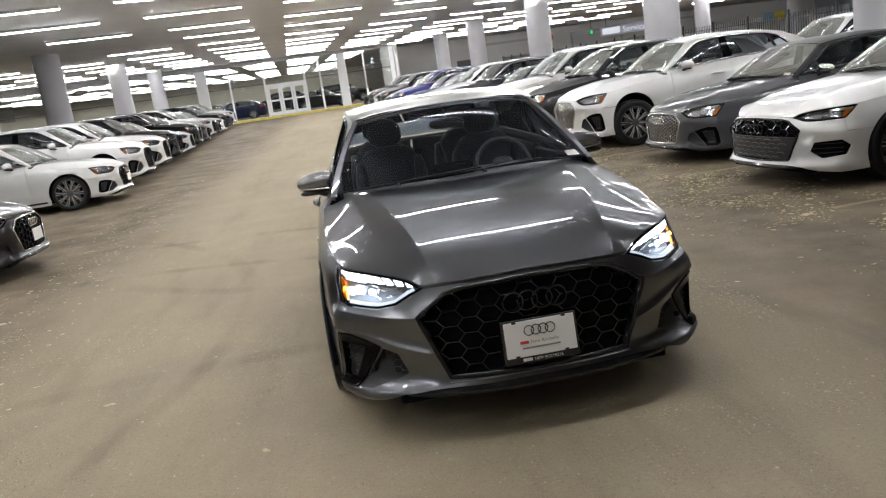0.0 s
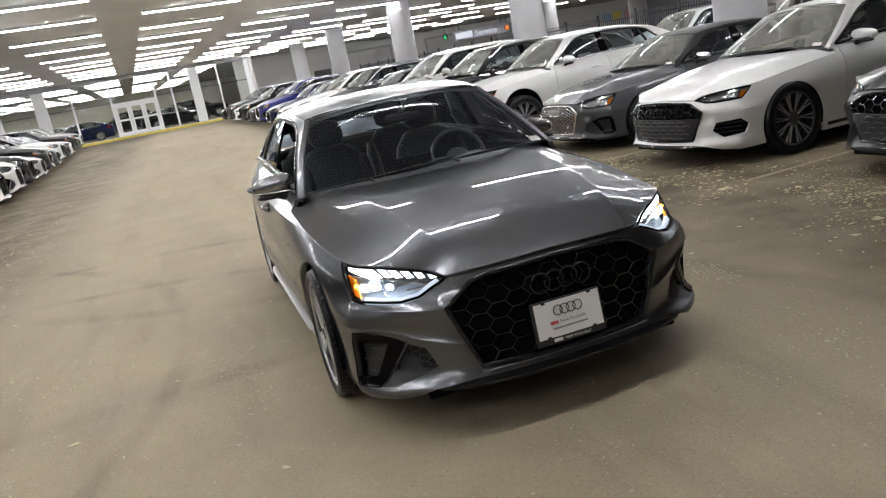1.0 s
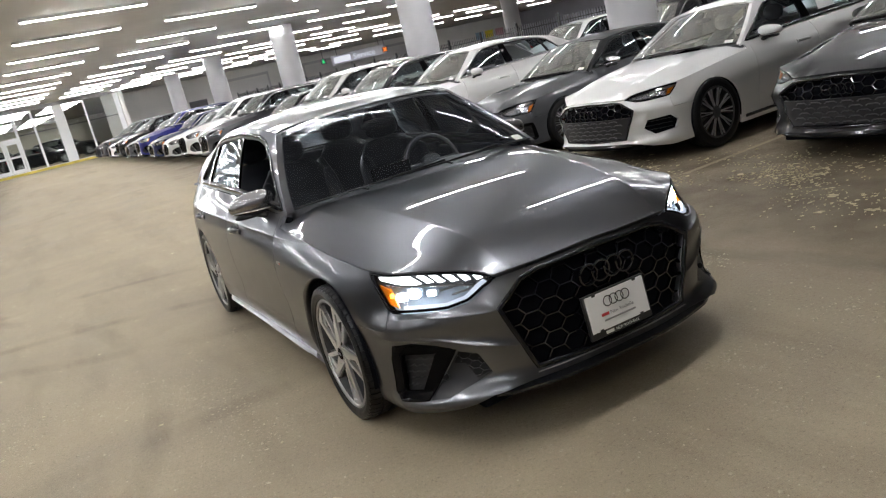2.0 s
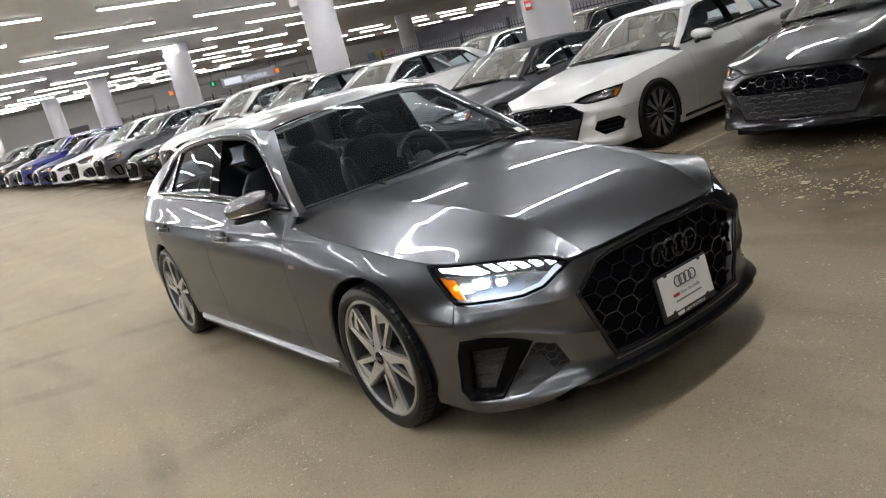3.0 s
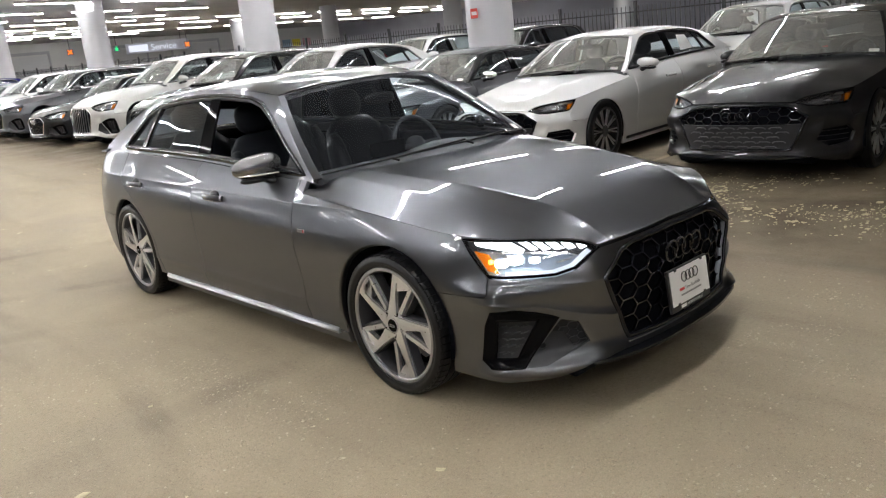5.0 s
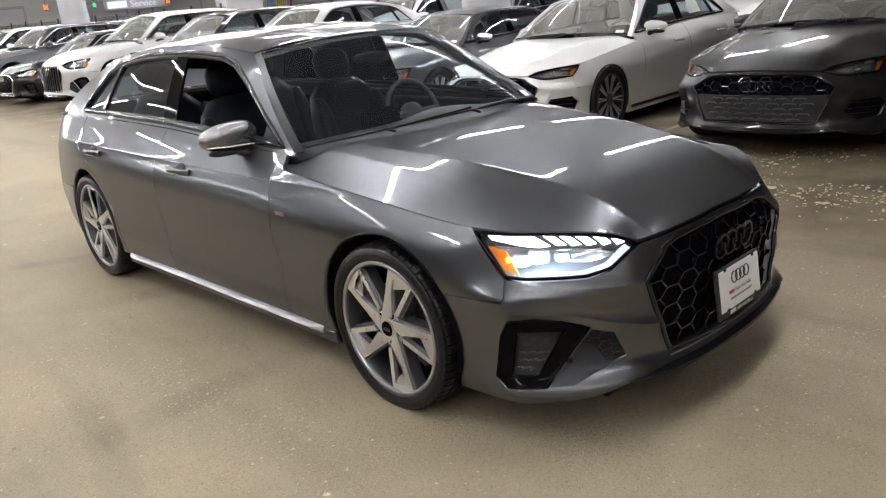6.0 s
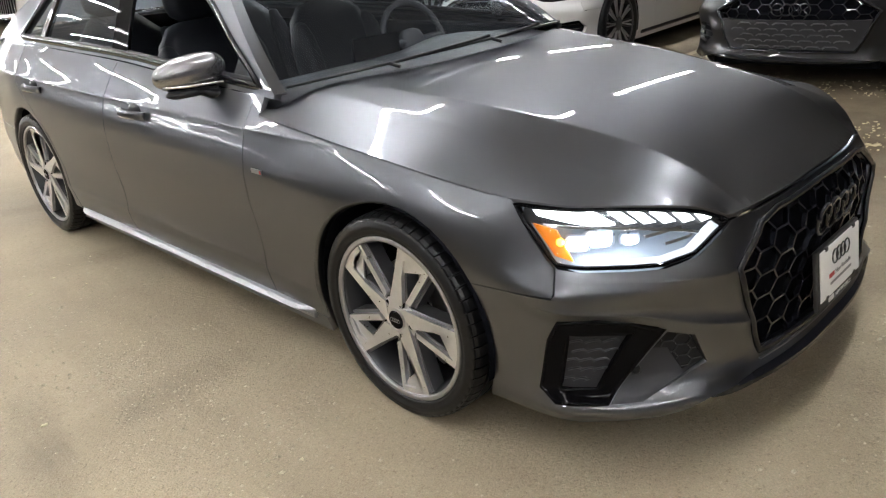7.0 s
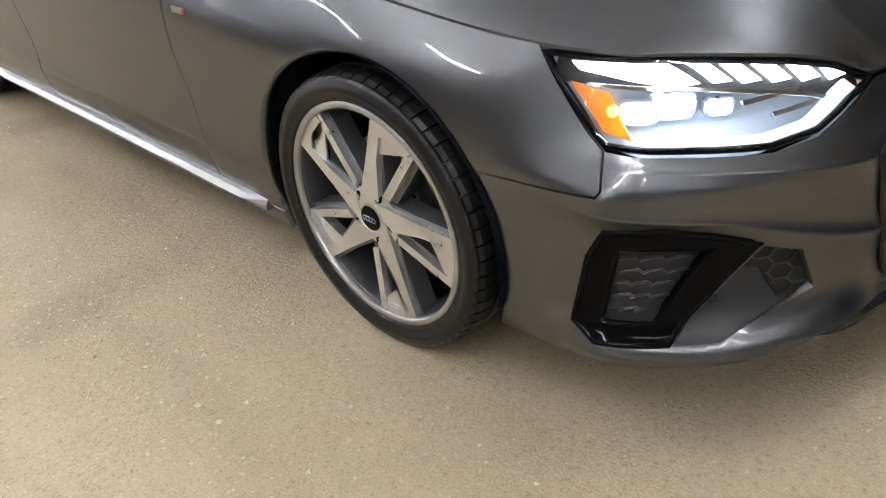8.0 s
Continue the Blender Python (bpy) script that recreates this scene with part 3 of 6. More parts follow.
def body_side(s, z):
    """The painted flank round the whole car: s along the plan from the middle of the nose (negative: the other side), z the height."""
    s, z = np.atleast_1d(np.asarray(s, float)), np.atleast_1d(np.asarray(z, float))
    a = np.clip(np.abs(s), 0, SMAX)
    i = np.floor(a / HS).astype(int)
    ws, ds = blend_weights(a / HS - i)
    zz = np.clip((z - Z0) / HZ, 0, len(_gz) - 1.001)
    j = np.floor(zz).astype(int)
    wz, _ = blend_weights(zz - j)
    n = len(_gs) - 1
    x = y = tx = ty = ins = 0
    for p in range(4):
        q = i + p - 1
        odd = np.where(q < 0, -1, 1)
        q = np.clip(np.abs(q), 0, n)
        x, y = x + ws[p] * odd * PLAN_TX[q], y + ws[p] * PLAN_TY[q]
        tx, ty = tx + ds[p] * odd * PLAN_TX[q], ty + ds[p] * PLAN_TY[q]
        for r in range(4):
            ins = ins + ws[p] * wz[r] * INSET_T[q, np.clip(j + r - 1, 0, len(_gz) - 1)]
    L = np.maximum(np.hypot(tx, ty), 1e-6)
    nx, ny = ty / L, -tx / L
    fy = np.clip((y - 0.1) / 0.5, 0, 1) * np.clip((3.5 - y) / 0.5, 0, 1)
    ins = ins - 0.007 * fy * np.exp(-np.abs(z - (0.815 + 0.014 * y)) / 0.016)
    ins = ins - 0.006 * fy * np.exp(-np.abs(z - 0.335) / 0.02)
    # folds of the front bumper: one under the lamp, one that falls from the arch to the grille
    w1 = np.clip((a - .47) / .06, 0, 1) * np.clip((.98 - a) / .08, 0, 1)
    ins = ins - 0.013 * w1 * shelf(z - np.interp(a, [.48, .57, .76, .95], [.560, .563, .575, .578]), .016, .035)
    w2 = np.clip((a - .40) / .06, 0, 1) * np.clip((1.06 - a) / .12, 0, 1)
    ins = ins - 0.017 * w2 * shelf(z - np.interp(a, [.42, .61, .75, .91, 1.05], [.395, .440, .484, .500, .503]), .018, .05)
    w3 = np.clip((a - .42) / .10, 0, 1) * np.clip((1.04 - a) / .08, 0, 1)
    ins = ins - 0.020 * w3 * np.exp(-((z - np.interp(a, [.40, .57, .66, .75, .95], [.252, .240, .230, .223, .220])) / .032) ** 2)
    x2, y2 = x - ins * nx, y - ins * ny
    return np.stack([np.where(s < 0, -x2, x2), y2, z], 1)


S_HLIN, S_HLOUT = s_at(.475, -.862), s_at(.862, -.41)
hood_edge = curve([0, .361, S_HLIN, .53, .684, .891, S_HLOUT, s_y(0), s_y(.35), s_y(.64)], [.694, .684, .680, .703, .730, .746, .752, .800, .838, .868])
belt_z = curve([.62, .72, 1.2, 1.74, 2.4, 3.0, 3.5, 3.8], [.927, .934, .957, .985, 1.0, 1.008, 1.0, .985])


class Roof:
    def __init__(self, kind):
        if kind == "suv":
            self.ry, self.rz = [1.10, 1.5, 1.9, 2.4, 2.9, 3.35], [1.325, 1.372, 1.385, 1.38, 1.36, 1.31]
            self.rx = [.585, .61, .615, .61, .60, .58]
            self.cline = ((3.35, 1.31), (3.66, 1.02))
            self.cy, self.cz = [1.03, 1.3, 1.75, 2.3, 2.9, 3.4], [1.372, 1.412, 1.430, 1.425, 1.405, 1.35]
            self.gy = (3.42, 3.72)
        else:
            self.ry, self.rz = [1.10, 1.5, 1.8, 2.2, 2.6, 2.95], [1.318, 1.366, 1.378, 1.368, 1.330, 1.272]
            self.rx = [.585, .61, .615, .61, .595, .575]
            self.cline = ((2.95, 1.272), (3.48, 1.02))
            self.cy, self.cz = [1.03, 1.3, 1.75, 2.2, 2.7, 3.0], [1.368, 1.408, 1.428, 1.414, 1.360, 1.31]
            self.gy = (2.95, 3.50)
        self.ze, self.xe, self.c = curve(self.ry, self.rz), curve(self.ry, self.rx), curve(self.cy, self.cz)
        self.bx = curve([.3, .7, 1.2, 1.74, 2.4, 3.0, 3.5, 3.8], [float(body_side(s_y(min(y, 3.55)), float(belt_z(y)))[0, 0]) for y in (.3, .7, 1.2, 1.74, 2.4, 3.0, 3.5, 3.8)])
        self.aline = ((.60, .930), (1.145, 1.318))

    def side(self, y, z):
        """The side of the cabin between the belt and the roof's edge."""
        y, z = np.atleast_1d(np.asarray(y, float)), np.atleast_1d(np.asarray(z, float))
        zb, ze = belt_z(y), self.ze(y)
        t = (z - zb) / np.maximum(ze - zb, 0.05)
        xb, xe = self.bx(y), self.xe(y)
        x = xb + (xe - xb) * (0.72 * t + 0.28 * t * np.abs(t))
        return np.stack([x, y, z], 1)

    def screen(self, a, b):
        """The windscreen: a across from -1 to 1, b from its foot to its top."""
        a, b = np.atleast_1d(np.asarray(a, float)), np.atleast_1d(np.asarray(b, float))
        (y0, z0), (y1, z1) = self.aline
        e = self.side(y0 + (y1 - y0) * b, z0 + (z1 - z0) * b)
        cy, cz = 0.40 + (1.03 - 0.40) * b, 0.965 + (1.368 - 0.965) * b + 0.035 * np.sin(np.pi * b)
        w = np.abs(a) ** 2.3
        return np.stack([a * e[:, 0], cy + (e[:, 1] - cy) * w, cz + (e[:, 2] - cz) * w], 1)

    def rear(self, a, b):
        a, b = np.atleast_1d(np.asarray(a, float)), np.atleast_1d(np.asarray(b, float))
        (y0, z0), (y1, z1) = self.cline
        e = self.side(y0 + (y1 - y0) * b, z0 + (z1 - z0) * b)
        cy, cz = self.gy[0] + .08 + (self.gy[1] - self.gy[0]) * b, float(self.c(self.cy[-1])) + (1.03 - float(self.c(self.cy[-1]))) * b
        w = np.abs(a) ** 2.2
        return np.stack([a * e[:, 0], cy + (e[:, 1] - cy) * w, cz + (e[:, 2] - cz) * w], 1)

    def top(self, a, b):
        """The roof skin: a across, b from the windscreen to the rear window."""
        a, b = np.atleast_1d(np.asarray(a, float)), np.atleast_1d(np.asarray(b, float))
        y0, y1 = self.aline[1][0], self.cline[0][0]
        ye = y0 + (y1 - y0) * b
        ze, xe = self.ze(ye), self.xe(ye)
        yc = self.cy[0] + (self.gy[0] + .08 - self.cy[0]) * b
        zc = self.c(yc)
        w = np.abs(a) ** 2.2
        d = np.abs(a)
        k = 0.55 * d**2 + 0.45 * d**6
        return np.stack([a * xe, yc + (ye - yc) * w, zc + (ze - zc) * k], 1)


def _hood_tables():
    """The bonnet's edge: half width and height for each y along the wings, and y and height for each x across the nose."""
    s = np.linspace(0, s_y(.64), 700)
    e = body_side(s, hood_edge(s))
    k = s <= S_HLOUT
    nose, wing_ = e[k], e[~k]
    return nose, wing_


NOSE_E, WING_E = _hood_tables()
HOOD_Y1 = float(WING_E[0, 1])


def even_curve(xs, ys, step=.06):
    """A curve with no breaks in its bend, through about the given points."""
    g = np.arange(xs[0] - step, xs[-1] + 2 * step, step)
    v = curve(xs, ys)(g)

    def at(x):
        f = np.clip((np.asarray(x, float) - g[0]) / step, 1, len(g) - 2.001)
        i = np.floor(f).astype(int)
        w, _ = blend_weights(f - i)
        return sum(w[p] * v[np.clip(i + p - 1, 0, len(g) - 1)] for p in range(4))
    return at


hood_c = even_curve([-1.1, -.851, -.80, -.70, -.60, -.40, -.1, .3, .66, .9], [.56, .692, .720, .767, .804, .850, .898, .936, .962, .975])


def along(fn, a0, a1, step=.014, offs=(-.011, -.004, .004, .011)):
    """Rows of points on both sides of a crease."""
    a = np.arange(a0, a1, step)
    return [(fn(t)[0] + o, fn(t)[1]) if fn(t)[2] else (fn(t)[0], fn(t)[1] + o) for t in a for o in offs]


def _crease(t, e):
    return .5 * (t + np.sqrt(t * t + e * e))


def _hood_terms(x, y):
    x = np.abs(x)
    c1 = _crease(x - np.clip(.385 + (y + .84) * .145, .2, .70), .005)
    c2 = _crease(x - np.clip(.565 + (y + .80) * .085, .3, .80), .007)
    one = np.ones_like(y)
    return np.stack([x**2, x**2 * y, x**2 * y * y, c1 * one, c1 * y, c2, c2 * y, c1 * y * y, c2 * y * y], 1)


_edge = np.concatenate([NOSE_E[::8], WING_E[::8]])
_prior = np.array([.04, 0, 0, .22, -.20, .10, 0, 0, 0])
_T = _hood_terms(_edge[:, 0], _edge[:, 1])
_need = hood_c(_edge[:, 1]) - _edge[:, 2]
_keep = np.diag([1.5, 1.0, .5, 3.0, 3.0, .3, .2, .3, .2])
_rear = np.array([(.75, .58, .922), (.68, .55, .936), (.55, .48, .944)])
_TR = 4 * _hood_terms(_rear[:, 0], _rear[:, 1])
_needr = 4 * (hood_c(_rear[:, 1]) - _rear[:, 2])
HOOD_K = np.linalg.lstsq(np.concatenate([_T, _keep, _TR]), np.concatenate([_need, _keep @ _prior, _needr]), rcond=None)[0]
_left = _edge[:, 2] - (hood_c(_edge[:, 1]) - _T @ HOOD_K)


def hood(x, y):
    """The bonnet: a gently crowned sheet with a crease from each grille corner back to the windscreen, drawn to meet its edge."""
    x, y = np.atleast_1d(np.asarray(x, float)), np.atleast_1d(np.asarray(y, float))
    z = hood_c(y) - _hood_terms(x, y) @ HOOD_K
    d2 = (np.abs(x)[:, None] - _edge[None, :, 0]) ** 2 + (y[:, None] - _edge[None, :, 1]) ** 2 + 1e-5
    w = d2 ** -1.5
    fix = (w @ _left) / w.sum(1)
    return np.stack([x, y, z + fix * np.exp(-d2.min(1) / .20**2)], 1)


def mirror_poly(p):
    return [(-a, b) for a, b in p][::-1]


def hexagons(w, h, a0, a1, b0, b1):
    out, j, b = [], 0, b0
    while b < b1 + h:
        a = a0 + (w * 0.75 if j % 2 else 0)
        while a < a1 + w:
            out.append([(a - w / 2, b), (a - w / 4, b + h / 2), (a + w / 4, b + h / 2), (a + w / 2, b), (a + w / 4, b - h / 2), (a - w / 4, b - h / 2)])
            a += w * 1.5
        b += h / 2
        j += 1
    return out


def honeycomb(bm, fn, poly, w, h, r, back, flat=1.0):
    """Bars along the hexagons that lie within the outline."""
    A = np.array(poly)
    lo, hi = A.min(0), A.max(0)
    seen = set()
    for hx in hexagons(w, h, lo[0] - w / 3, hi[0], lo[1] - h / 4, hi[1]):
        for i in range(6):
            p, q = hx[i], hx[(i + 1) % 6]
            key = tuple(sorted(((round(p[0], 3), round(p[1], 3)), (round(q[0], 3), round(q[1], 3)))))
            if key in seen:
                continue
            seen.add(key)
            sx = np.array([p[0] + (q[0] - p[0]) * t for t in (0, .25, .5, .75, 1)])
            sz = np.array([p[1] + (q[1] - p[1]) * t for t in (0, .25, .5, .75, 1)])
            ok = inside(sx, sz, poly)
            if ok.sum() < 2:
                continue
            i0, i1 = np.where(ok)[0][[0, -1]]
            P = fn(sx[[i0, i1]], sz[[i0, i1]])
            N = normals_of(fn, sx[[i0, i1]], sz[[i0, i1]])
            P = P - N * back
            tube(bm, P, r, 4, flat=flat, up=tuple(N[0]))
    return bm


def ring(bm, m, R, r, n=28):
    pts = [m @ Vector((R * math.cos(2 * math.pi * k / n), R * math.sin(2 * math.pi * k / n), 0)) for k in range(n)]
    return tube(bm, pts, r, 6, closed=True)


# ---- wheels ----
def tyre_mesh(R, r_in, w, fine):
    """Rounded sidewalls, shoulder blocks cut by narrow slots, and three grooves round the tread."""
    blocks = 58 if fine else 30
    h = w / 2
    d = R - r_in
    prof = [(r_in - .002, -h * .80), (r_in + .004, -h * .90), (r_in + .010, -h * .925), (r_in + .014, -h * .915), (r_in + d * .34, -h * .965), (r_in + d * .52, -h * .975), (r_in + d * .56, -h * .962), (r_in + d * .72, -h * .945), (r_in + d * .86, -h * .90)]
    edge = [(R - .0085, -h * .845), (R - .003, -h * .76), (R - .0005, -h * .62), (R, -h * .50)]
    tread = []
    for c in (-.42, 0.0, .42):
        tread += [(R, h * (c - .055)), (R - .007, h * (c - .045)), (R - .007, h * (c + .045)), (R, h * (c + .055))]
    full = prof + edge + tread + [(r, -z) for r, z in (prof + edge)[::-1]]
    n0, n1 = len(prof), len(prof) + len(edge)
    cuts = (0.0, .84, .87, .97) if fine else (0.0, .5)
    bm = bmesh.new()
    rings = []
    for i, (r, z) in enumerate(full):
        shoulder = n0 <= i < n1 or len(full) - n1 <= i < len(full) - n0
        row = []
        for k in range(blocks):
            for c, f in enumerate(cuts):
                rr = r - (.006 if fine and shoulder and c >= 2 else 0)
                ang = 2 * math.pi * (k + f + (0.5 if z > 0 else 0)) / blocks
                row.append(bm.verts.new((z, rr * math.cos(ang), rr * math.sin(ang))))
        rings.append(row)
    n = len(rings[0])
    for q, (a, b) in enumerate(zip(rings, rings[1:])):
        soft = q < n0 - 1 or q >= len(full) - n0
        for k in range(n):
            bm.faces.new((a[k], a[(k + 1) % n], b[(k + 1) % n], b[k])).smooth = soft
    bmesh.ops.recalc_face_normals(bm, faces=bm.faces[:])
    return bm


def slab(bm, pts, z0, z1, inset=0.0):
    """A flat bar in the wheel's plane, from its outline in (y, z); x is the axle."""
    c = Vector((sum(p[0] for p in pts) / len(pts), sum(p[1] for p in pts) / len(pts)))
    A = [bm.verts.new((z1, *(Vector(p) + (c - Vector(p)) * inset))) for p in pts]
    B = [bm.verts.new((z0, *p)) for p in pts]
    bm.faces.new(A)
    n = len(pts)
    for i in range(n):
        bm.faces.new((A[i], B[i], B[(i + 1) % n], A[(i + 1) % n]))
    return bm


def polar(r, a):
    return (r * math.cos(radians(a)), r * math.sin(radians(a)))


def wheel(parent, x, y, R, rim_r, width, fine, sign, spin=0.0, spokes="twin"):
    """A wheel whose outer face looks along sign * x."""
    hub = new("wheel")
    hub.parent = parent
    hub.matrix_basis = pose(x, y, R - .006, 0, 0, 0 if sign > 0 else 180)
    part("tyre", tyre_mesh(R, rim_r, width, fine), M_RUBBER, hub, "black low-profile tyre")
    n = 64 if fine else 36
    h = width / 2
    rot = pose(0, 0, 0, 0, 90, 0)
    bm = bmesh.new()
    revolve(bm, [(rim_r - .004, h * .80), (rim_r + .001, h * .875), (rim_r - .001, h * .895), (rim_r - .012, h * .890), (rim_r - .015, h * .87), (rim_r - .015, h * .80)], n, m=rot)
    part("rim_lip", bm, M_LIP if fine else M_ALLOYGREY, hub, "machined silver rim edge", True)
    bm = bmesh.new()
    revolve(bm, [(rim_r - .002, h * .80), (rim_r - .015, h * .80), (rim_r - .018, h * .72), (rim_r - .028, h * .40), (rim_r - .030, -h * .8), (rim_r + .002, -h * .84)], n, m=rot)
    part("rim", bm, M_INNER if fine else M_BARREL, hub, "grey painted rim barrel" if fine else "dark painted rim barrel", True)
    face, side = bmesh.new(), bmesh.new()
    f1 = h * .84
    ro = rim_r - .008
    if spokes == "twin":
        for k in range(5):
            turn_ = Matrix.Rotation(radians(72 * k + spin), 2)
            G = lambda pts: [tuple(turn_ @ Vector((x_ * ro, y_ * ro))) for x_, y_ in pts]
            rim_arc = [polar(1.0, a_) for a_ in (80, 73, 66, 59, 53)]
            # long blade that hooks round along the rim
            slab(face, G([(-.14, .10), (.03, .56)] + rim_arc + [polar(.91, 52.5), polar(.90, 66), (.226, .80), (.165, .58), (.125, .22)]), f1 - .016, f1 - .001)
            slab(side, G([(-.18, .10), (.00, .56), (.13, .99)] + rim_arc + [polar(.88, 52), polar(.87, 66), (.250, .78), (.195, .58), (.17, .20)]), f1 - .062, f1 - .014)
            # sunk wedge inside the hook
            slab(face, G([(.225, .81), (.372, .83), polar(.92, 53), (.50, .70), (.178, .635)]), f1 - .034, f1 - .009)
            # thin arm back to the hub
            slab(face, G([polar(.97, 55), polar(.98, 50.5), polar(.88, 50), polar(.34, 43), polar(.30, 57)]), f1 - .022, f1 - .005)
            slab(side, G([polar(.97, 56.5), polar(.98, 48.5), polar(.88, 47), polar(.32, 34), polar(.28, 64)]), f1 - .066, f1 - .020)
    else:
        for k in range(10):
            a = 36 * k + spin
            for o in (-7.5, 0.0):
                slab(face, [polar(.060, a + o - 5), polar(.060, a + o + 5), polar(ro * .55, a + o * 1.05 + 2.4), polar(ro, a + o * 1.3 + 1.7), polar(ro, a + o * 1.3 - 1.7), polar(ro * .55, a + o * 1.05 - 2.4)], f1 - .03, f1 - .006, .04)
            slab(side, [polar(.055, a - 20), polar(.055, a + 12), polar(ro, a + 4.5), polar(ro, a - 14.5)], f1 - .055, f1 - .02, .0)
    for b_ in (face, side):
        bmesh.ops.triangulate(b_, faces=[f for f in b_.faces if len(f.verts) > 4])
        bmesh.ops.recalc_face_normals(b_, faces=b_.faces[:])
    part("spoke_face", face, M_ALLOY, hub, "machined silver spoke faces")
    part("spoke_back", side, M_ALLOYGREY if fine else M_BARREL, hub, "grey painted spoke sides" if fine else "dark painted spoke sides")
    bm = bmesh.new()
    revolve(bm, [(.074, f1 - .06), (.072, f1 - .012), (.050, f1 - .004), (.034, f1 - .004), (.033, f1 + .001), (0, f1 + .003)], 32, m=rot)
    part("hub", bm, M_ALLOY if fine else M_ALLOYGREY, hub, smooth=False)
    bm = bmesh.new()
    revolve(bm, [(.030, f1 + .002), (.028, f1 + .005), (0, f1 + .006)], 28, m=rot)
    if fine:
        part("cap", bm, M_GLOSS, hub, "black hub cap with a ring emblem")
    else:
        bm.free()
    if fine:
        bm = bmesh.new()
        for j in range(4):
            ring(bm, pose(f1 + .0065, (j - 1.5) * .0095, 0, 0, 90, 0), .006, .0011, 14)
        part("emblem", bm, M_SILVER, hub, "four small silver rings")
    if fine:
        for k in range(5):
            bm = bmesh.new()
            revolve(bm, [(.0125, f1 - .03), (.0125, f1 - .0045), (.008, f1 - .0035), (.007, f1 - .014), (0, f1 - .014)], 6, m=Matrix.Translation((0, *polar(.058, 72 * k + 66 + spin))) @ rot)
            part("bolt", bm, M_GLOSS, hub, "dark wheel bolt")
    bm = bmesh.new()
    revolve(bm, [(.06, h * .05), (.075, h * .16), (.075, h * .10), (.165, h * .10), (.166, h * -.10), (.05, h * -.10)], 48, m=rot)
    part("brake_disc", bm, M_DISC, hub, "grey steel brake disc")
    if fine:
        bm = bmesh.new()
        rows = []
        for k in range(9):
            a = radians(90 + 7 * k)
            a = a if sign > 0 else -a
            w_ = 1 - .25 * abs(k / 4 - 1) ** 3
            rows.append([bm.verts.new((px, r_ * -math.sin(a), r_ * math.cos(a))) for px, r_ in ((-h * .25, .115), (h * .26 * w_, .118), (h * .34 * w_, .135), (h * .34 * w_, .170), (h * .24 * w_, .188), (-h * .25, .190))])
        for A_, B_ in zip(rows, rows[1:]):
            for i in range(6):
                bm.faces.new((A_[i], B_[i], B_[(i + 1) % 6], A_[(i + 1) % 6]))
        bm.faces.new(rows[0]), bm.faces.new(rows[-1])
        bmesh.ops.recalc_face_normals(bm, faces=bm.faces[:])
        part("brake_caliper", bm, M_ALLOYGREY, hub, "grey brake caliper")
        bm = bmesh.new()
        revolve(bm, [(0, -h * .5), (rim_r - .03, -h * .5), (rim_r - .03, -h * .55), (0, -h * .55)], n, m=rot)
        part("barrel", bm, M_DARK, hub)
    return hub


# ---- one car ----
ARCH = .372
WB = 2.82


def stretch(spec):
    """Carries the basic saloon's shape to another car's length, width and heights."""
    lx, front, base, back = spec.get("wide", 1.0), spec.get("nose", 1.0), spec.get("base", 1.0), spec.get("tail", 1.0)
    zs = spec.get("heights")

    def carry(P):
        P = np.array(P, float)
        y = P[:, 1]
        y2 = np.where(y < 0, y * front, np.where(y < WB, y * base, WB * base + (y - WB) * back))
        z = P[:, 2] if zs is None else np.interp(P[:, 2], [0, .2, .55, .95, 1.43], zs)
        return np.stack([P[:, 0] * lx, y2, z], 1)
    return carry


def bend(bm, carry):
    co = carry(np.array([v.co for v in bm.verts]))
    for v, c in zip(bm.verts, co):
        v.co = c
    return bm


def sloped(fn, z0, z1, d0, d1):
    """The surface fn set back by d0 at height z0, going to d1 at z1."""
    def f(a, b):
        a, b = np.atleast_1d(np.asarray(a, float)), np.atleast_1d(np.asarray(b, float))
        d = d0 + (d1 - d0) * np.clip((b - z0) / (z1 - z0), 0, 1)
        return fn(a, b) - normals_of(fn, a, b) * d[:, None]
    return f


def offset_fn(fn, d):
    def f(a, b):
        return fn(a, b) - normals_of(fn, np.atleast_1d(np.asarray(a, float)), np.atleast_1d(np.asarray(b, float))) * d
    return f


HEAD_LOW = [(.994, .621), (.968, .604), (.886, .600), (.685, .598), (.603, .612), (.536, .645)]


WIDE_INLET = [(s_at(.842, -.495), .395), (s_at(.81, -.585), .458), (s_at(.66, -.745), .446), (s_at(.62, -.775), .365), (s_at(.70, -.712), .300), (s_at(.83, -.55), .318)]


def slim_lamp():
    return [(a, float(hood_edge(a)) - .006 - (float(hood_edge(a)) - .006 - b) * .72) for a, b in HEAD_LOW]


def head_outline(g=0.0, lower=HEAD_LOW):
    top = [(S_HLIN + (S_HLOUT - S_HLIN) * k / 8, float(hood_edge(S_HLIN + (S_HLOUT - S_HLIN) * k / 8)) - .006 - g) for k in range(9)]
    low = [(a, b + g) for a, b in lower]
    top[0] = (top[0][0] + g, top[0][1] + .001)
    top[-1] = (top[-1][0] - g * .6, top[-1][1] - .002)
    low[0] = (low[0][0] - g, low[0][1])
    return top + low


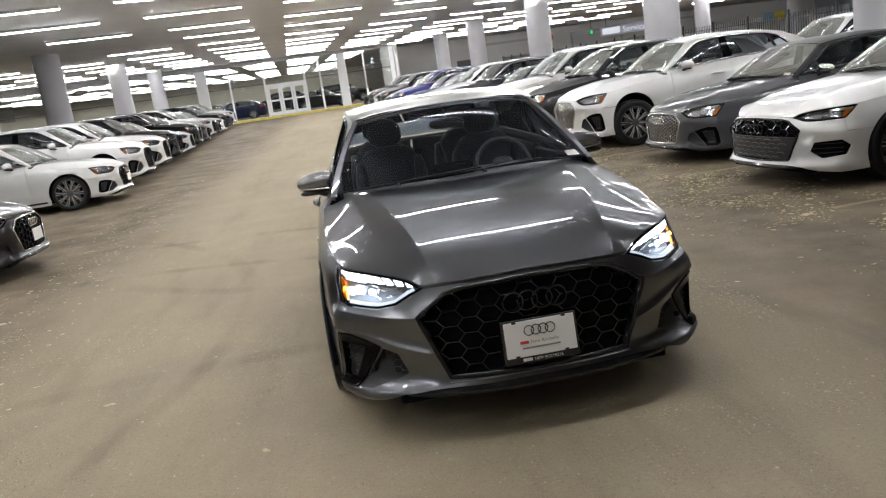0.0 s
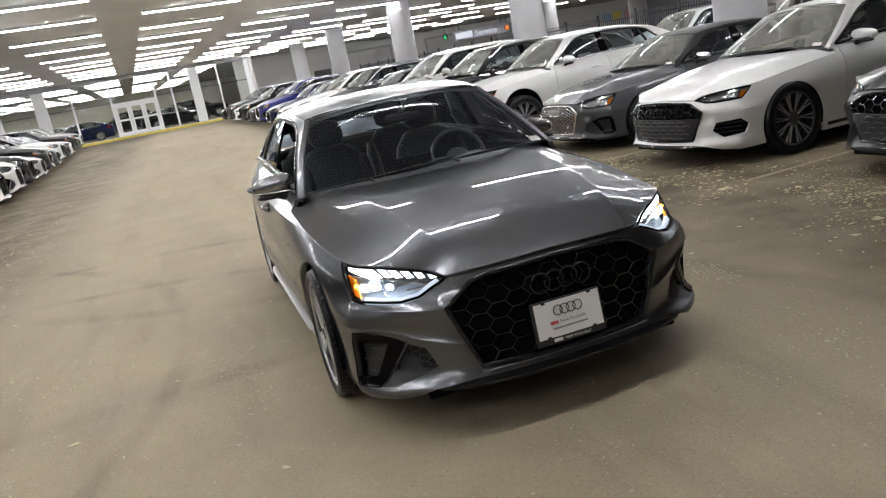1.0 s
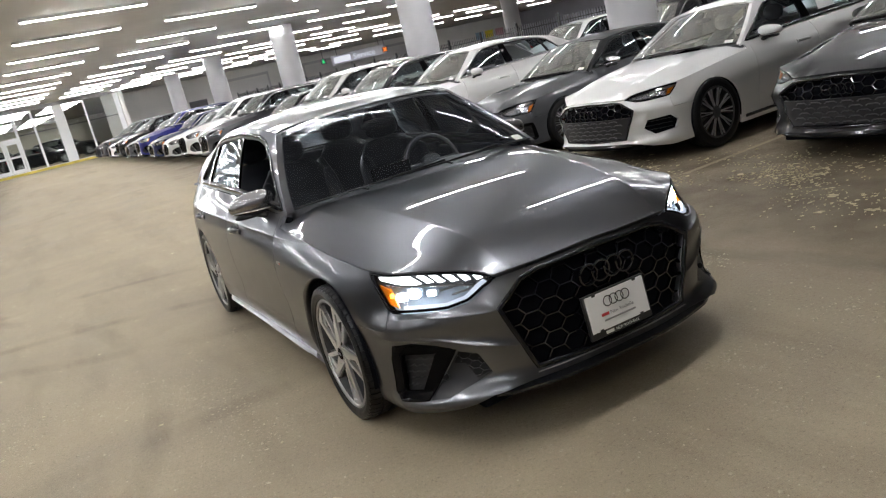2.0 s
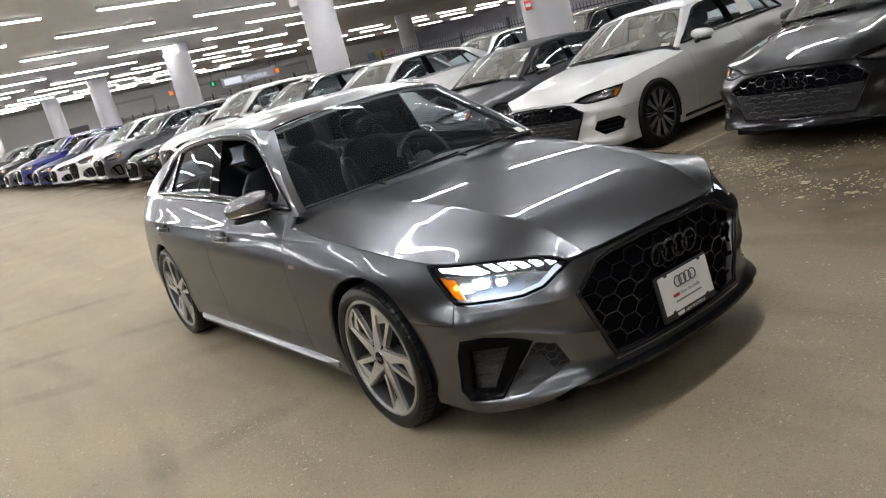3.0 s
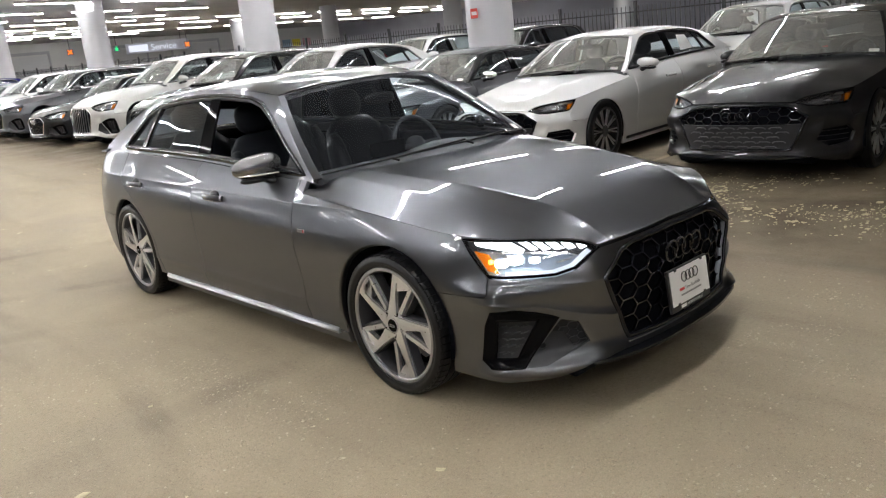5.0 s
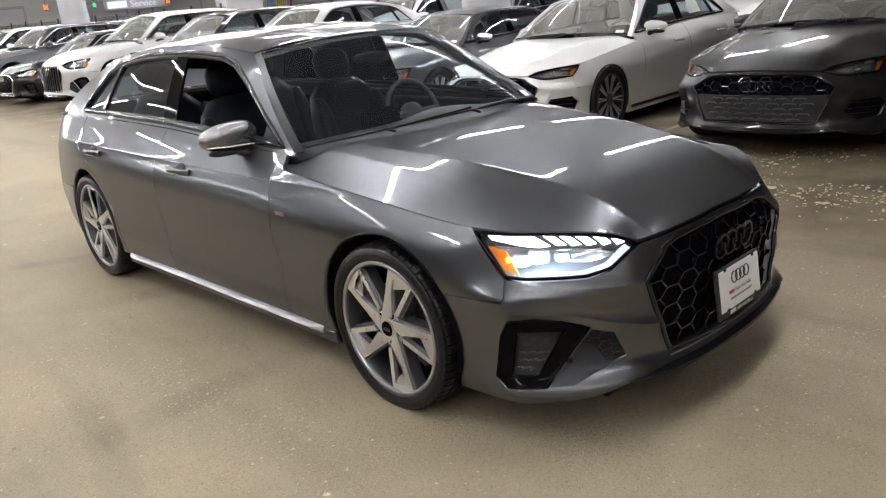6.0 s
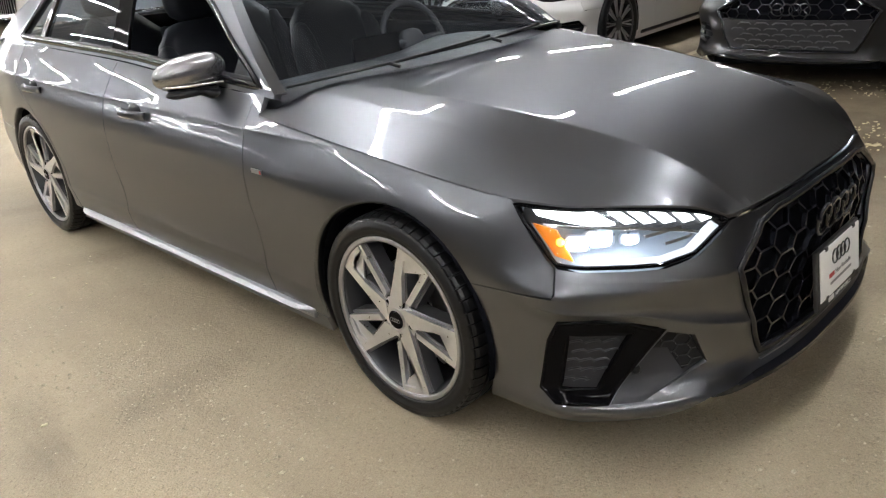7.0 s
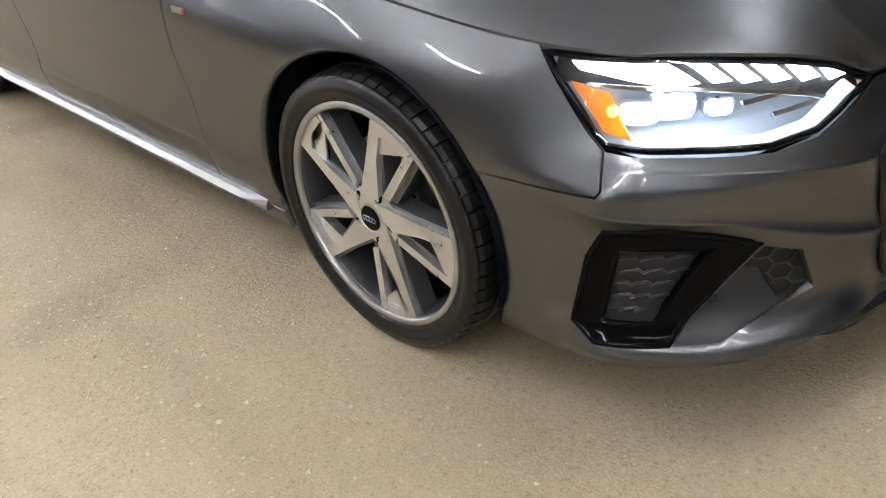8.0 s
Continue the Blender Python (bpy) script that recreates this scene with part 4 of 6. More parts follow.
GRILLE = [(0, .664), (.295, .656), (.375, .640), (.492, .560), (.386, .288), (0, .276)]
BLADE = [(.952, .466), (.862, .475), (.780, .460), (.692, .432), (.836, .243), (.959, .238), (1.005, .263), (.980, .408)]
BLADE_HOLE = [(.930, .436), (.766, .432), (.857, .272), (.954, .269)]
INTAKE = [(.682, .424), (.608, .403), (.566, .312), (.749, .246), (.829, .242)]
INSERT = [(.686, .412), (.612, .399), (.571, .318), (.632, .302), (.668, .362), (.714, .368)]


def seat(parent, x, y, wide=1.0, fine=True):
    st = new("seat")
    st.parent = parent
    st.matrix_basis = pose(x, y, .26)
    n = 20 if fine else 12
    bm = bmesh.new()
    blob(bm, 0, -.02, .16, .25 * wide, .26, .09, 4, n)
    for k in (-1, 1):
        blob(bm, k * .23 * wide, -.02, .19, .05, .25, .085, 3, n)
    part("cushion", bm, M_SEAT, st, smooth=True)
    bm = bmesh.new()
    lean = Matrix.Rotation(radians(-18), 4, "X")
    blob(bm, 0, .30, .50, .235 * wide, .075, .34, 4, n, lean)
    for k in (-1, 1):
        blob(bm, k * .215 * wide, .25, .47, .05, .085, .28, 3, n, lean)
    part("backrest", bm, M_SEAT, st, smooth=True)
    bm = bmesh.new()
    blob(bm, 0, .435, .915, .125 * min(wide, 1.1), .05, .095, 3, n, Matrix.Rotation(radians(-10), 4, "X"))
    part("headrest", bm, M_SEAT, st, smooth=True)
    return st


def both(fnc):
    """Runs a builder for the left and the right side."""
    for mir in (False, True):
        fnc(mir)


sy_ = s_y


def car(name, label, spec, fine=False, group=""):
    root = new(name)
    tagged(root, label, spec.get("category", "car"), group)
    wp = stretch(spec)
    paint = spec.get("paint", M_PAINT_ROW)
    roof = Roof("suv" if spec.get("suv") else "saloon")
    st = .022 if fine else .065
    kw = dict(warp=wp)
    g = .0025
    color = spec.get("color", (0.5, 0.5, 0.5))
    painted = []

    def pan(nm, poly, fn, mat=paint, step=st, **k):
        ob = panel(nm, poly, fn, mat, k.pop("parent", root), step, **k, **kw)
        if mat is M_PAINT_ROW:
            painted.append(ob)
        return ob

    def bars(nm, bm, mat, parent=root, label="", smooth=True):
        return part(nm, bend(bm, wp), mat, parent, label, smooth)

    lower = slim_lamp() if spec.get("slim") else HEAD_LOW
    wide_in = spec.get("slim")
    # nose: bumper with its openings
    arch_f = arc(s_y(0), .325, ARCH, 212, 147, 10)
    fr_arch = [(a, b) for a, b in arch_f]
    half = [(0, float(hood_edge(0)) - .012)] + [(a, float(hood_edge(a)) - .012) for a in (.15, .30, S_HLIN - .02)]
    half += [(S_HLIN - .006, .668)] + [(a, b - .006) for a, b in lower[:1:-1]]
    half += [(lower[1][0] - .0025, lower[1][1] - .006), (.9585, .545), (.968, .531), (s_y(-.312), .524)]
    low = [p for p in arc(s_y(0), .325, ARCH, 147, 204, 10)]
    half += low[1:] + [(1.029, .170), (.905, .168), (.740, .190), (.640, .216), (.580, .236), (.480, .247), (0, .249)]
    poly = half + mirror_poly(half)[1:-1]
    gw = 1.17 if wide_in else 1.0
    gr = [(a * gw, b) for a, b in GRILLE + mirror_poly(GRILLE)[1:-1]]
    pan("bumper", poly, body_side, holes=[gr] + ([WIDE_INLET, mirror_poly(WIDE_INLET)] if wide_in else [BLADE, mirror_poly(BLADE), INTAKE, mirror_poly(INTAKE)]), rim=.035, extra=[(sg_ * a_, z_ + o_) for sg_ in (-1, 1) for a_ in np.arange(.44, 1.0, .015) for o_ in (-.010, -.004, 0, .004, .010) for z_ in (float(np.interp(a_, [.48, .57, .76, .95], [.560, .563, .575, .578])), float(np.interp(a_, [.42, .61, .75, .91, 1.05], [.395, .440, .484, .500, .503])))] if fine else ())
    # grille
    deep = offset_fn(body_side, .055)
    panel("grille_backing", gr, deep, M_DARK, root, .05, rim=0, **kw)
    grille = new("grille")
    grille.parent = root
    bm = bmesh.new()
    if spec.get("upright"):
        for a in np.linspace(-.36, .36, 9):
            zz = np.linspace(.25, .68, 44)
            zz = zz[inside(np.full(44, a), zz, gr)]
            for o in (-.006, .006):
                tube(bm, body_side(np.full(2, a + o), zz[[0, -1]]) + np.array((0, -.002, 0)), .0075, 5)
    else:
        cell = spec.get("cell", (.112, .070))
        honeycomb(bm, body_side, gr, *cell, .0042 if fine else .0055, .020, 2.4)
    mesh_mat = spec.get("mesh", M_GRID)
    bars("mesh", bm, mesh_mat, grille, "gloss black honeycomb mesh" if mesh_mat is M_GRID else "bright silver grille mesh", False)
    bm = bmesh.new()
    pts = body_side(*np.array(resample(gr, .04)).T)
    tube(bm, pts + normals_of(body_side, *np.array(resample(gr, .04)).T) * .001, .012, 6, closed=True, flat=.7, up=(0, -1, 0))
    bars("surround", bm, M_GRID if not spec.get("chrome") else M_CHROME, grille, "gloss black grille surround" if not spec.get("chrome") else "chrome grille surround")
    bm = bmesh.new()
    for j in range(4):
        c = body_side((j - 1.5) * .062, .572)[0]
        ring(bm, pose(c[0], c[1] - .004, c[2], 96, 0, 0), .043, .0058, 28 if fine else 16)
    bars("ring_emblem", bm, M_GRID if not spec.get("chrome") else M_CHROME, grille, "four linked dark rings" if not spec.get("chrome") else "four linked chrome rings")
    if wide_in:
        lowp = [(-.44, .300), (.44, .300), (.50, .395), (.53, .500), (-.53, .500), (-.50, .395)]
        panel("grille_panel", lowp, offset_fn(body_side, -.003), M_INSERT, grille, .06, rim=.02, label="dark grey lower grille panel", **kw)
        bm = bmesh.new()
        for r_, zz in enumerate((.322, .362, .402, .442, .482)):
            n_ = 7 if r_ % 2 else 6
            for k_ in range(n_):
                a_ = (k_ - (n_ - 1) / 2) * .134 * (.84 + .16 * (zz - .3) / .2)
                ss = np.array((a_ - .052, a_ - .034, a_ + .034, a_ + .052))
                tube(bm, offset_fn(body_side, -.009)(ss, np.array((zz - .012, zz, zz, zz - .012))), .0068, 5, flat=.7)
        bars("grille_bar", bm, M_ALLOYGREY, grille, "dark metallic grille ridges", False)
    # side air inlets
    def wide_inlets(mir):
        panel("inlet_backing", WIDE_INLET, offset_fn(body_side, .045), M_DARK, root, .06, mirror=mir, rim=0, **kw)
        bm2 = bmesh.new()
        for zz in (.345, .385, .425):
            ss = np.linspace(s_at(.575, -.808), s_at(.82, -.565), 7)
            tube(bm2, offset_fn(body_side, .018)(ss, np.full(7, zz)), .006, 5, flat=.6)
        if mir:
            bmesh.ops.scale(bm2, vec=(-1, 1, 1), verts=bm2.verts[:])
            bmesh.ops.reverse_faces(bm2, faces=bm2.faces[:])
        bars("inlet_slats", bm2, M_SATIN, root, "black inlet slats", False)

    def inlets(mir):
        sh = offset_fn(body_side, .045)
        if fine:
            for lp, off in ((BLADE, -.004), (BLADE_HOLE, -.003)):
                bm2 = bmesh.new()
                pp = np.array(resample(lp, .02))
                tube(bm2, offset_fn(body_side, off + .004)(*pp.T), .0065, 8, closed=True)
                if mir:
                    bmesh.ops.scale(bm2, vec=(-1, 1, 1), verts=bm2.verts[:])
                    bmesh.ops.reverse_faces(bm2, faces=bm2.faces[:])
                bars("blade_edge", bm2, M_GLOSS, root, "rounded gloss black edge")
        panel("inlet_blade", BLADE, offset_fn(body_side, -.004), M_GLOSS, root, .03, holes=[BLADE_HOLE], mirror=mir, rim=.05, label="gloss black inlet blade", **kw)
        panel("inlet_backing", BLADE, offset_fn(body_side, .026), M_INSERT if fine else M_SATIN, root, .05, mirror=mir, rim=0, **kw)
        panel("inlet_pocket", INTAKE, sloped(body_side, .25, .42, .004, .045), M_INSERT if fine else M_SATIN, root, .04, mirror=mir, rim=0, **kw)

        def flip(b_):
            if mir:
                bmesh.ops.scale(b_, vec=(-1, 1, 1), verts=b_.verts[:])
                bmesh.ops.reverse_faces(b_, faces=b_.faces[:])
        bm2 = bmesh.new()
        if fine:
            # rows of small ridges, each with a drooping end
            for r_ in range(6):
                zz = .292 + .027 * r_
                t_ = (zz - .270) / .163
                a0, a1 = .948 - .022 * t_, .862 - .090 * t_
                n_ = 3
                for k_ in range(n_):
                    a_ = a0 + (a1 - a0) * (k_ + .5 + (.25 if r_ % 2 else -.1)) / n_
                    tube(bm2, offset_fn(body_side, .022)(np.array((a_ + .022, a_ + .008, a_ - .012, a_ - .020)), np.array((zz - .007, zz - .001, zz + .002, zz - .004))), .0032, 5, flat=.8)
        else:
            honeycomb(bm2, offset_fn(body_side, .012), BLADE_HOLE, .062, .036, .0030, .012, 2.0)
        flip(bm2)
        bars("inlet_mesh", bm2, M_INSERT if fine else M_SATIN, root, "dark ridged inlet mesh", False)
        if fine:
            panel("inlet_insert", INSERT, sloped(body_side, .31, .41, .010, .030), M_SATIN, root, .03, mirror=mir, rim=.015, label="black textured inlet insert", **kw)
            bm3 = bmesh.new()
            honeycomb(bm3, sloped(body_side, .31, .41, .005, .025), INSERT, .050, .028, .0020, .004, 2.0)
            flip(bm3)
            bars("insert_mesh", bm3, M_INSERT, root, "", False)
            bm2 = bmesh.new()
            c = body_side(.750, .319)[0]
            blob(bm2, c[0] * (-1 if mir else 1), c[1] + .016, c[2], .015, .018, .015, 2, 14)
            bars("parking_sensor", bm2, M_SATIN)
    both(wide_inlets if wide_in else inlets)
    # splitter under the nose
    bm = bmesh.new()
    ss = np.linspace(-.57, .57, 41)
    top_ = np.interp(np.abs(ss), [0, .48, .58, .62], [.252, .250, .238, .226])
    P = body_side(ss, top_)
    Q = body_side(ss, np.full(41, .225))
    N = normals_of(body_side, ss, np.full(41, .225))
    rows_ = []
    for j in range(41):
        w = 1 - abs(j / 20 - 1) ** 4
        o = Q[j] + N[j] * (-.010 + .012 * w)
        lift_ = .014 * (1 - w)
        rows_.append([bm.verts.new(c) for c in ((o[0], o[1], .224 + lift_), (o[0], o[1], .211 + lift_), (Q[j][0] * .93, Q[j][1] + .10, .190 + .046 * (1 - w)), (P[j][0] * .995, P[j][1] + .006, top_[j]))])
    for A_, B_ in zip(rows_, rows_[1:]):
        for i in range(4):
            bm.faces.new((A_[i], B_[i], B_[(i + 1) % 4], A_[(i + 1) % 4]))
    bm.faces.new(rows_[0]), bm.faces.new(rows_[-1])
    bmesh.ops.recalc_face_normals(bm, faces=bm.faces[:])
    bars("splitter", bm, M_GRID, root, "gloss black front splitter", False)
    if fine:
        bm = bmesh.new()
        ss = np.linspace(-s_at(.40, -.876), s_at(.40, -.876), 25)
        tube(bm, body_side(ss, np.full(25, .268)) + np.array((0, -.003, 0)), .004, 6, flat=.6)
        bars("lower_trim", bm, M_SILVER, root, "thin satin silver strip under the grille")

    # headlights
    def headlight(mir):
        hl = new("headlight")
        hl.parent = root
        if not fine:
            hl["label"] = "clear headlight with an amber corner, switched off"
        else:
            hl["label"] = "lit LED headlight with slanted daytime strips"
        kk = dict(mirror=mir, **kw)
        outl = head_outline(.004, lower)
        panel("lens", outl, body_side, M_LENS, hl, .03 if fine else .07, rim=0, **kk).visible_shadow = False
        panel("housing", head_outline(0, lower), offset_fn(body_side, .050), M_BLUEGLOW if fine else (M_HOUSING if wide_in else M_MESHSILVER), hl, .04, rim=0, **kk)
        bm2 = bmesh.new()
        pp = np.array(resample(outl, .025))
        tube(bm2, body_side(*pp.T) - normals_of(body_side, *pp.T) * .006, .0065, 5, closed=True)
        sc = lambda b: (bmesh.ops.scale(b, vec=(-1, 1, 1), verts=b.verts[:]), bmesh.ops.reverse_faces(b, faces=b.faces[:])) if mir else None
        sc(bm2)
        bars("bezel", bm2, M_GLOSS, hl, "", True)

        def zt(a):
            return float(hood_edge(a))

        def strip(nm, poly, d, mat, label="", step=.02):
            return panel(nm, poly, offset_fn(body_side, d), mat, hl, step, rim=.012, label=label, **kk)
        # amber corner
        a1, lz = lower[0]
        amb = [(1.046, .700), (.977, .687), (.917, .616), (.976, .626)] if not wide_in else [(a1 + .075, lz + .070), (a1 - .008, lz + .056), (a1 - .055, lz - .002), (a1 - .012, lz + .004)]
        strip("amber_marker", amb, .016, M_AMBER, "amber side marker")
        if fine:
            bm2 = bmesh.new()
            c = body_side(.958, .654)[0]
            blob(bm2, c[0] * .980, c[1] + .010, c[2], .010, .010, .010, 2, 12)
            sc(bm2)
            bars("amber_led", bm2, M_AMBERLED, hl)
        drl = M_DRL if fine else M_CHROME
        # slanted strips along the upper edge, on a dark tray
        ab = np.linspace(.02, .96, 12)
        tray = [(S_HLIN + (S_HLOUT - S_HLIN) * f, zt(S_HLIN + (S_HLOUT - S_HLIN) * f) - .008) for f in ab] + [(S_HLIN + (S_HLOUT - S_HLIN) * f, zt(S_HLIN + (S_HLOUT - S_HLIN) * f) - (.052 if f > .1 else .02)) for f in ab[::-1]]
        if fine:
            strip("strip_tray", tray, .026, M_SATIN)
        d0 = S_HLOUT - S_HLIN
        long = [(1.050, .732), (.859, .733), (.798, .697), (.834, .694), (1.033, .719)] if not wide_in else [(S_HLOUT - .035, zt(S_HLOUT - .035) - .020), (S_HLIN + d0 * .60, zt(S_HLIN + d0 * .60) - .018), (S_HLIN + d0 * .56, zt(S_HLIN + d0 * .56) - .034), (S_HLOUT - .075, zt(S_HLOUT - .075) - .040)]
        strip("daytime_strip", long, .014, drl)
        for k in range(5 if fine else 0):
            t_ = k / 4
            q = [(.822 - .251 * t_, .729 - .022 * t_), (.788 - .250 * t_, .728 - .025 * t_), (.740 - .218 * t_, .697 - .013 * t_), (.771 - .222 * t_, .696 - .015 * t_)]
            strip("daytime_strip", q, .012, drl)
        if fine:
            ab = np.linspace(.12, .86, 9)
            q = [(S_HLIN + d0 * f, zt(S_HLIN + d0 * f) - .049) for f in ab] + [(S_HLIN + d0 * f, zt(S_HLIN + d0 * f) - .055) for f in ab[::-1]]
            strip("shelf", q, .018, M_CHROME)
        # strip along the lower and inner edge
        lowp = [(a, b + .006) for a, b in lower[2:]] + [(S_HLIN + .028, .662)]
        inner = [(a + .006 * i, b + .016) for i, (a, b) in enumerate(lowp)]
        strip("lower_strip", lowp + inner[::-1], .016, M_GUIDE if fine else M_SATIN)
        if fine:
            for q in ([(.720, .668), (.612, .680), (.614, .674), (.716, .661)], [(.668, .648), (.585, .660), (.590, .653), (.664, .642)]):
                strip("inner_blade", q, .022, M_CHROME, "bright inner blade")
        # lamp modules
        for k, (f0, zz, r) in enumerate(((.58, .669, .026), (.68, .658, .023), (.45, .666, .017)) if fine else ((.5, .645 if not wide_in else .675, .022),)):
            A = S_HLIN + d0 * f0
            c, nn = body_side(A, zz)[0], normals_of(body_side, np.array([A]), np.array([zz]))[0]
            c = c - nn * .040
            bm2 = bmesh.new()
            face_ = Matrix.Rotation(math.atan2(nn[0], -nn[1]), 4, "Z")
            blob(bm2, c[0], c[1], c[2], r * 1.5, .014, r * .95, 5, 16, face_)
            sc(bm2)
            bars("lamp_module", bm2, M_CHROME if not fine else M_BOWL, hl, "", True)
            if fine:
                bm2 = bmesh.new()
                blob(bm2, c[0] + nn[0] * .010, c[1] + nn[1] * .010, c[2], r * 1.15, .010, r * .75, 3, 16, face_)
                sc(bm2)
                bars("projector", bm2, M_BEAM_LED, hl)
    both(headlight)

    # bonnet
    se = np.concatenate([np.linspace(0, S_HLOUT, 40), np.linspace(S_HLOUT, sy_(.64), 40)[1:]])
    E = body_side(se, hood_edge(se))
    edge_r = [(float(p[0]), float(p[1])) for p in E]
    (ys0, zs0), _ = roof.aline
    bx0 = float(roof.side(ys0, zs0)[0, 0])
    cowl = [(bx0 + .015, .640)] + [(bx0 * a, .40 + (.60 - .40) * abs(a) ** 2.2 - .006) for a in (1.0, .9, .75, .55, .35, .15, 0)]
    halfh = edge_r + cowl
    hp = halfh + [(-x, y) for x, y in halfh[::-1]][1:-1]
    ridge = [(sg * x, y) for sg in (-1, 1) for x, y in along(lambda y: (.385 + (y + .84) * .145, y, True), -.85, .50) + along(lambda y: (.565 + (y + .80) * .085, y, True), -.75, .50)] if fine else ()
    pan("bonnet", hp, hood, rim=.02, step=st, extra=ridge)
    bm = bmesh.new()
    tube(bm, hood(np.array([p[0] for p in cowl[3:-1]] + [-p[0] for p in cowl[:2:-1]]), np.array([p[1] + .02 for p in cowl[3:-1]] + [p[1] + .02 for p in cowl[:2:-1]])) - np.array((0, 0, .030)), .018, 6)
    bars("cowl", bm, M_SATIN, root, "black plastic scuttle below the windscreen")

    # wings, doors and quarters
    sy = s_y
    flank = along(lambda s: (s, .815 + .014 * (s - sy(0)), False), sy(.1), sy(3.3), .02) if fine else ()

    def wing(mir):
        top = [(a, float(hood_edge(a)) - .004) for a in np.linspace(S_HLOUT + .004, sy(.64), 14)]
        p = top + [(sy(.645), .924), (sy(.695), .927), (sy(.695), .86), (sy(.665), .5), (sy(.655), .225), (sy(.36), .215)]
        p += arc(sy(0), .325, ARCH, -17, 147, 26) + [(.969, .5355), (.9625, .546), (lower[1][0] + .0015, lower[1][1] - .005), (lower[0][0] + .0035, lower[0][1] - .002)]
        pan("wing", p, body_side, mirror=mir, rim=.02, extra=flank)
    both(wing)

    def arch_lip(mir):
        for yc, a0, a1 in ((0, -17, 204), (WB, -24, 197)):
            pts = np.array(arc(sy(yc), .325, ARCH, a0, a1, 40))
            ctr = np.array((sy(yc), .325))
            bm2, rows2 = bmesh.new(), []
            for r_, ins_ in ((ARCH + .001, .001), (ARCH - .004, .004), (ARCH - .007, .012), (ARCH - .008, .034)):
                q = ctr + (pts - ctr) * (r_ / ARCH)
                P = offset_fn(body_side, ins_)(q[:, 0], q[:, 1])
                if mir:
                    P = P * (-1, 1, 1)
                rows2.append([bm2.verts.new(c) for c in P])
            for A_, B_ in zip(rows2, rows2[1:]):
                for i in range(len(A_) - 1):
                    bm2.faces.new((A_[i], A_[i + 1], B_[i + 1], B_[i]))
            bmesh.ops.recalc_face_normals(bm2, faces=bm2.faces[:])
            o = bars("arch_lip", bm2, paint, root)
            if paint is M_PAINT_ROW:
                painted.append(o)
    if fine:
        both(arch_lip)

    def doors(mir):
        fd = [(sy(.662), .225), (sy(.672), .5), (sy(.702), .86), (sy(.702), .925)] + [(sy(y), float(belt_z(y)) - .012) for y in (.8, 1.0, 1.3, 1.6, 1.765)] + [(sy(1.765), .7), (sy(1.755), .225)]
        d = pan("front_door", fd, body_side, mirror=mir, rim=.02, extra=flank)
        rd = [(sy(1.762), .225), (sy(1.772), .7), (sy(1.772), float(belt_z(1.77)) - .012)] + [(sy(y), float(belt_z(y)) - .012) for y in (2.0, 2.4, 2.8, 2.93)] + [(sy(2.87), .82), (sy(2.70), .73), (sy(2.52), .60), (sy(2.42), .43), (sy(2.385), .225)]
        d2 = pan("rear_door", rd, body_side, mirror=mir, rim=.02, extra=flank)
        q = [(sy(2.392), .215), (sy(2.428), .43), (sy(2.527), .598), (sy(2.705), .727), (sy(2.876), .818), (sy(2.937), .99)] + [(sy(y), float(belt_z(y)) - .006) for y in (3.1, 3.3, 3.45)] + [(sy(3.52), .985), (s_at(.75, 3.66), .97), (s_at(.75, 3.66), .57), (sy(3.30), .55)]
        q += arc(sy(WB), .325, ARCH, 38, 197, 24)
        tl = [(sy(3.42), .80), (sy(3.40), .845), (sy(3.50), .90), (s_at(.775, 3.63), .905), (s_at(.775, 3.63), .79)]
        pan("rear_quarter", q, body_side, mirror=mir, rim=.02, holes=[tl])
        panel("tail_light", tl, offset_fn(body_side, .002), M_TAIL, root, .05, mirror=mir, rim=.02, label="red tail light lens", **kw)
        sill = [(sy(.37), .150), (sy(.37), .208), (sy(.66), .219), (sy(2.38), .219), (sy(2.44), .15)]
        pan("sill", sill, body_side, mirror=mir, rim=.03)
        for nm, y0, dr in (("door_handle", 1.49, d), ("door_handle", 2.60, d2)):
            bm2 = bmesh.new()
            zz = .800 + .012 * (y0 - 1.5)
            c = body_side(sy(y0), zz)[0]
            sg = -1 if mir else 1
            ring_pts = [(sg * (c[0] + .004 + .032 * math.sin(math.pi * t)), y0 - .115 + .23 * t, zz + .006 * math.sin(math.pi * t)) for t in np.linspace(0, 1, 11)]
            tube(bm2, ring_pts, .017, 8, flat=.75, up=(1, 0, 0))
            h = bars(nm, bm2, paint, dr)
            if paint is M_PAINT_ROW:
                painted.append(h)
            if fine:
                bm2 = bmesh.new()
                blob(bm2, sg * (c[0] - .012), y0 - .01, zz + .004, .020, .062, .036, 2.2, 16)
                bars("handle_cup", bm2, M_SATIN, dr)
                bm2 = bmesh.new()
                tube(bm2, [(x + sg * .004, y, z - .013) for x, y, z in ring_pts[2:-2]], .0045, 6)
                bars("handle_strip", bm2, M_CHROME, dr, "chrome strip")
        bm2 = bmesh.new()
        ys = np.linspace(.43, 2.36, 21)
        P = body_side(np.array([sy(y) for y in ys]), np.full(21, .212))
        sg = -1 if mir else 1
        pts = []
        for k, y in enumerate(ys):
            w = min(1, (y - .40) / .10, (2.40 - y) / .10)
            prof = [(.000, .227), (.016 * w, .223), (.024 * w + .004, .209), (.012, .195), (-.03, .190), (-.03, .222)]
            pts.append([bm2.verts.new((sg * (P[k][0] + dx), y, z)) for dx, z in prof])
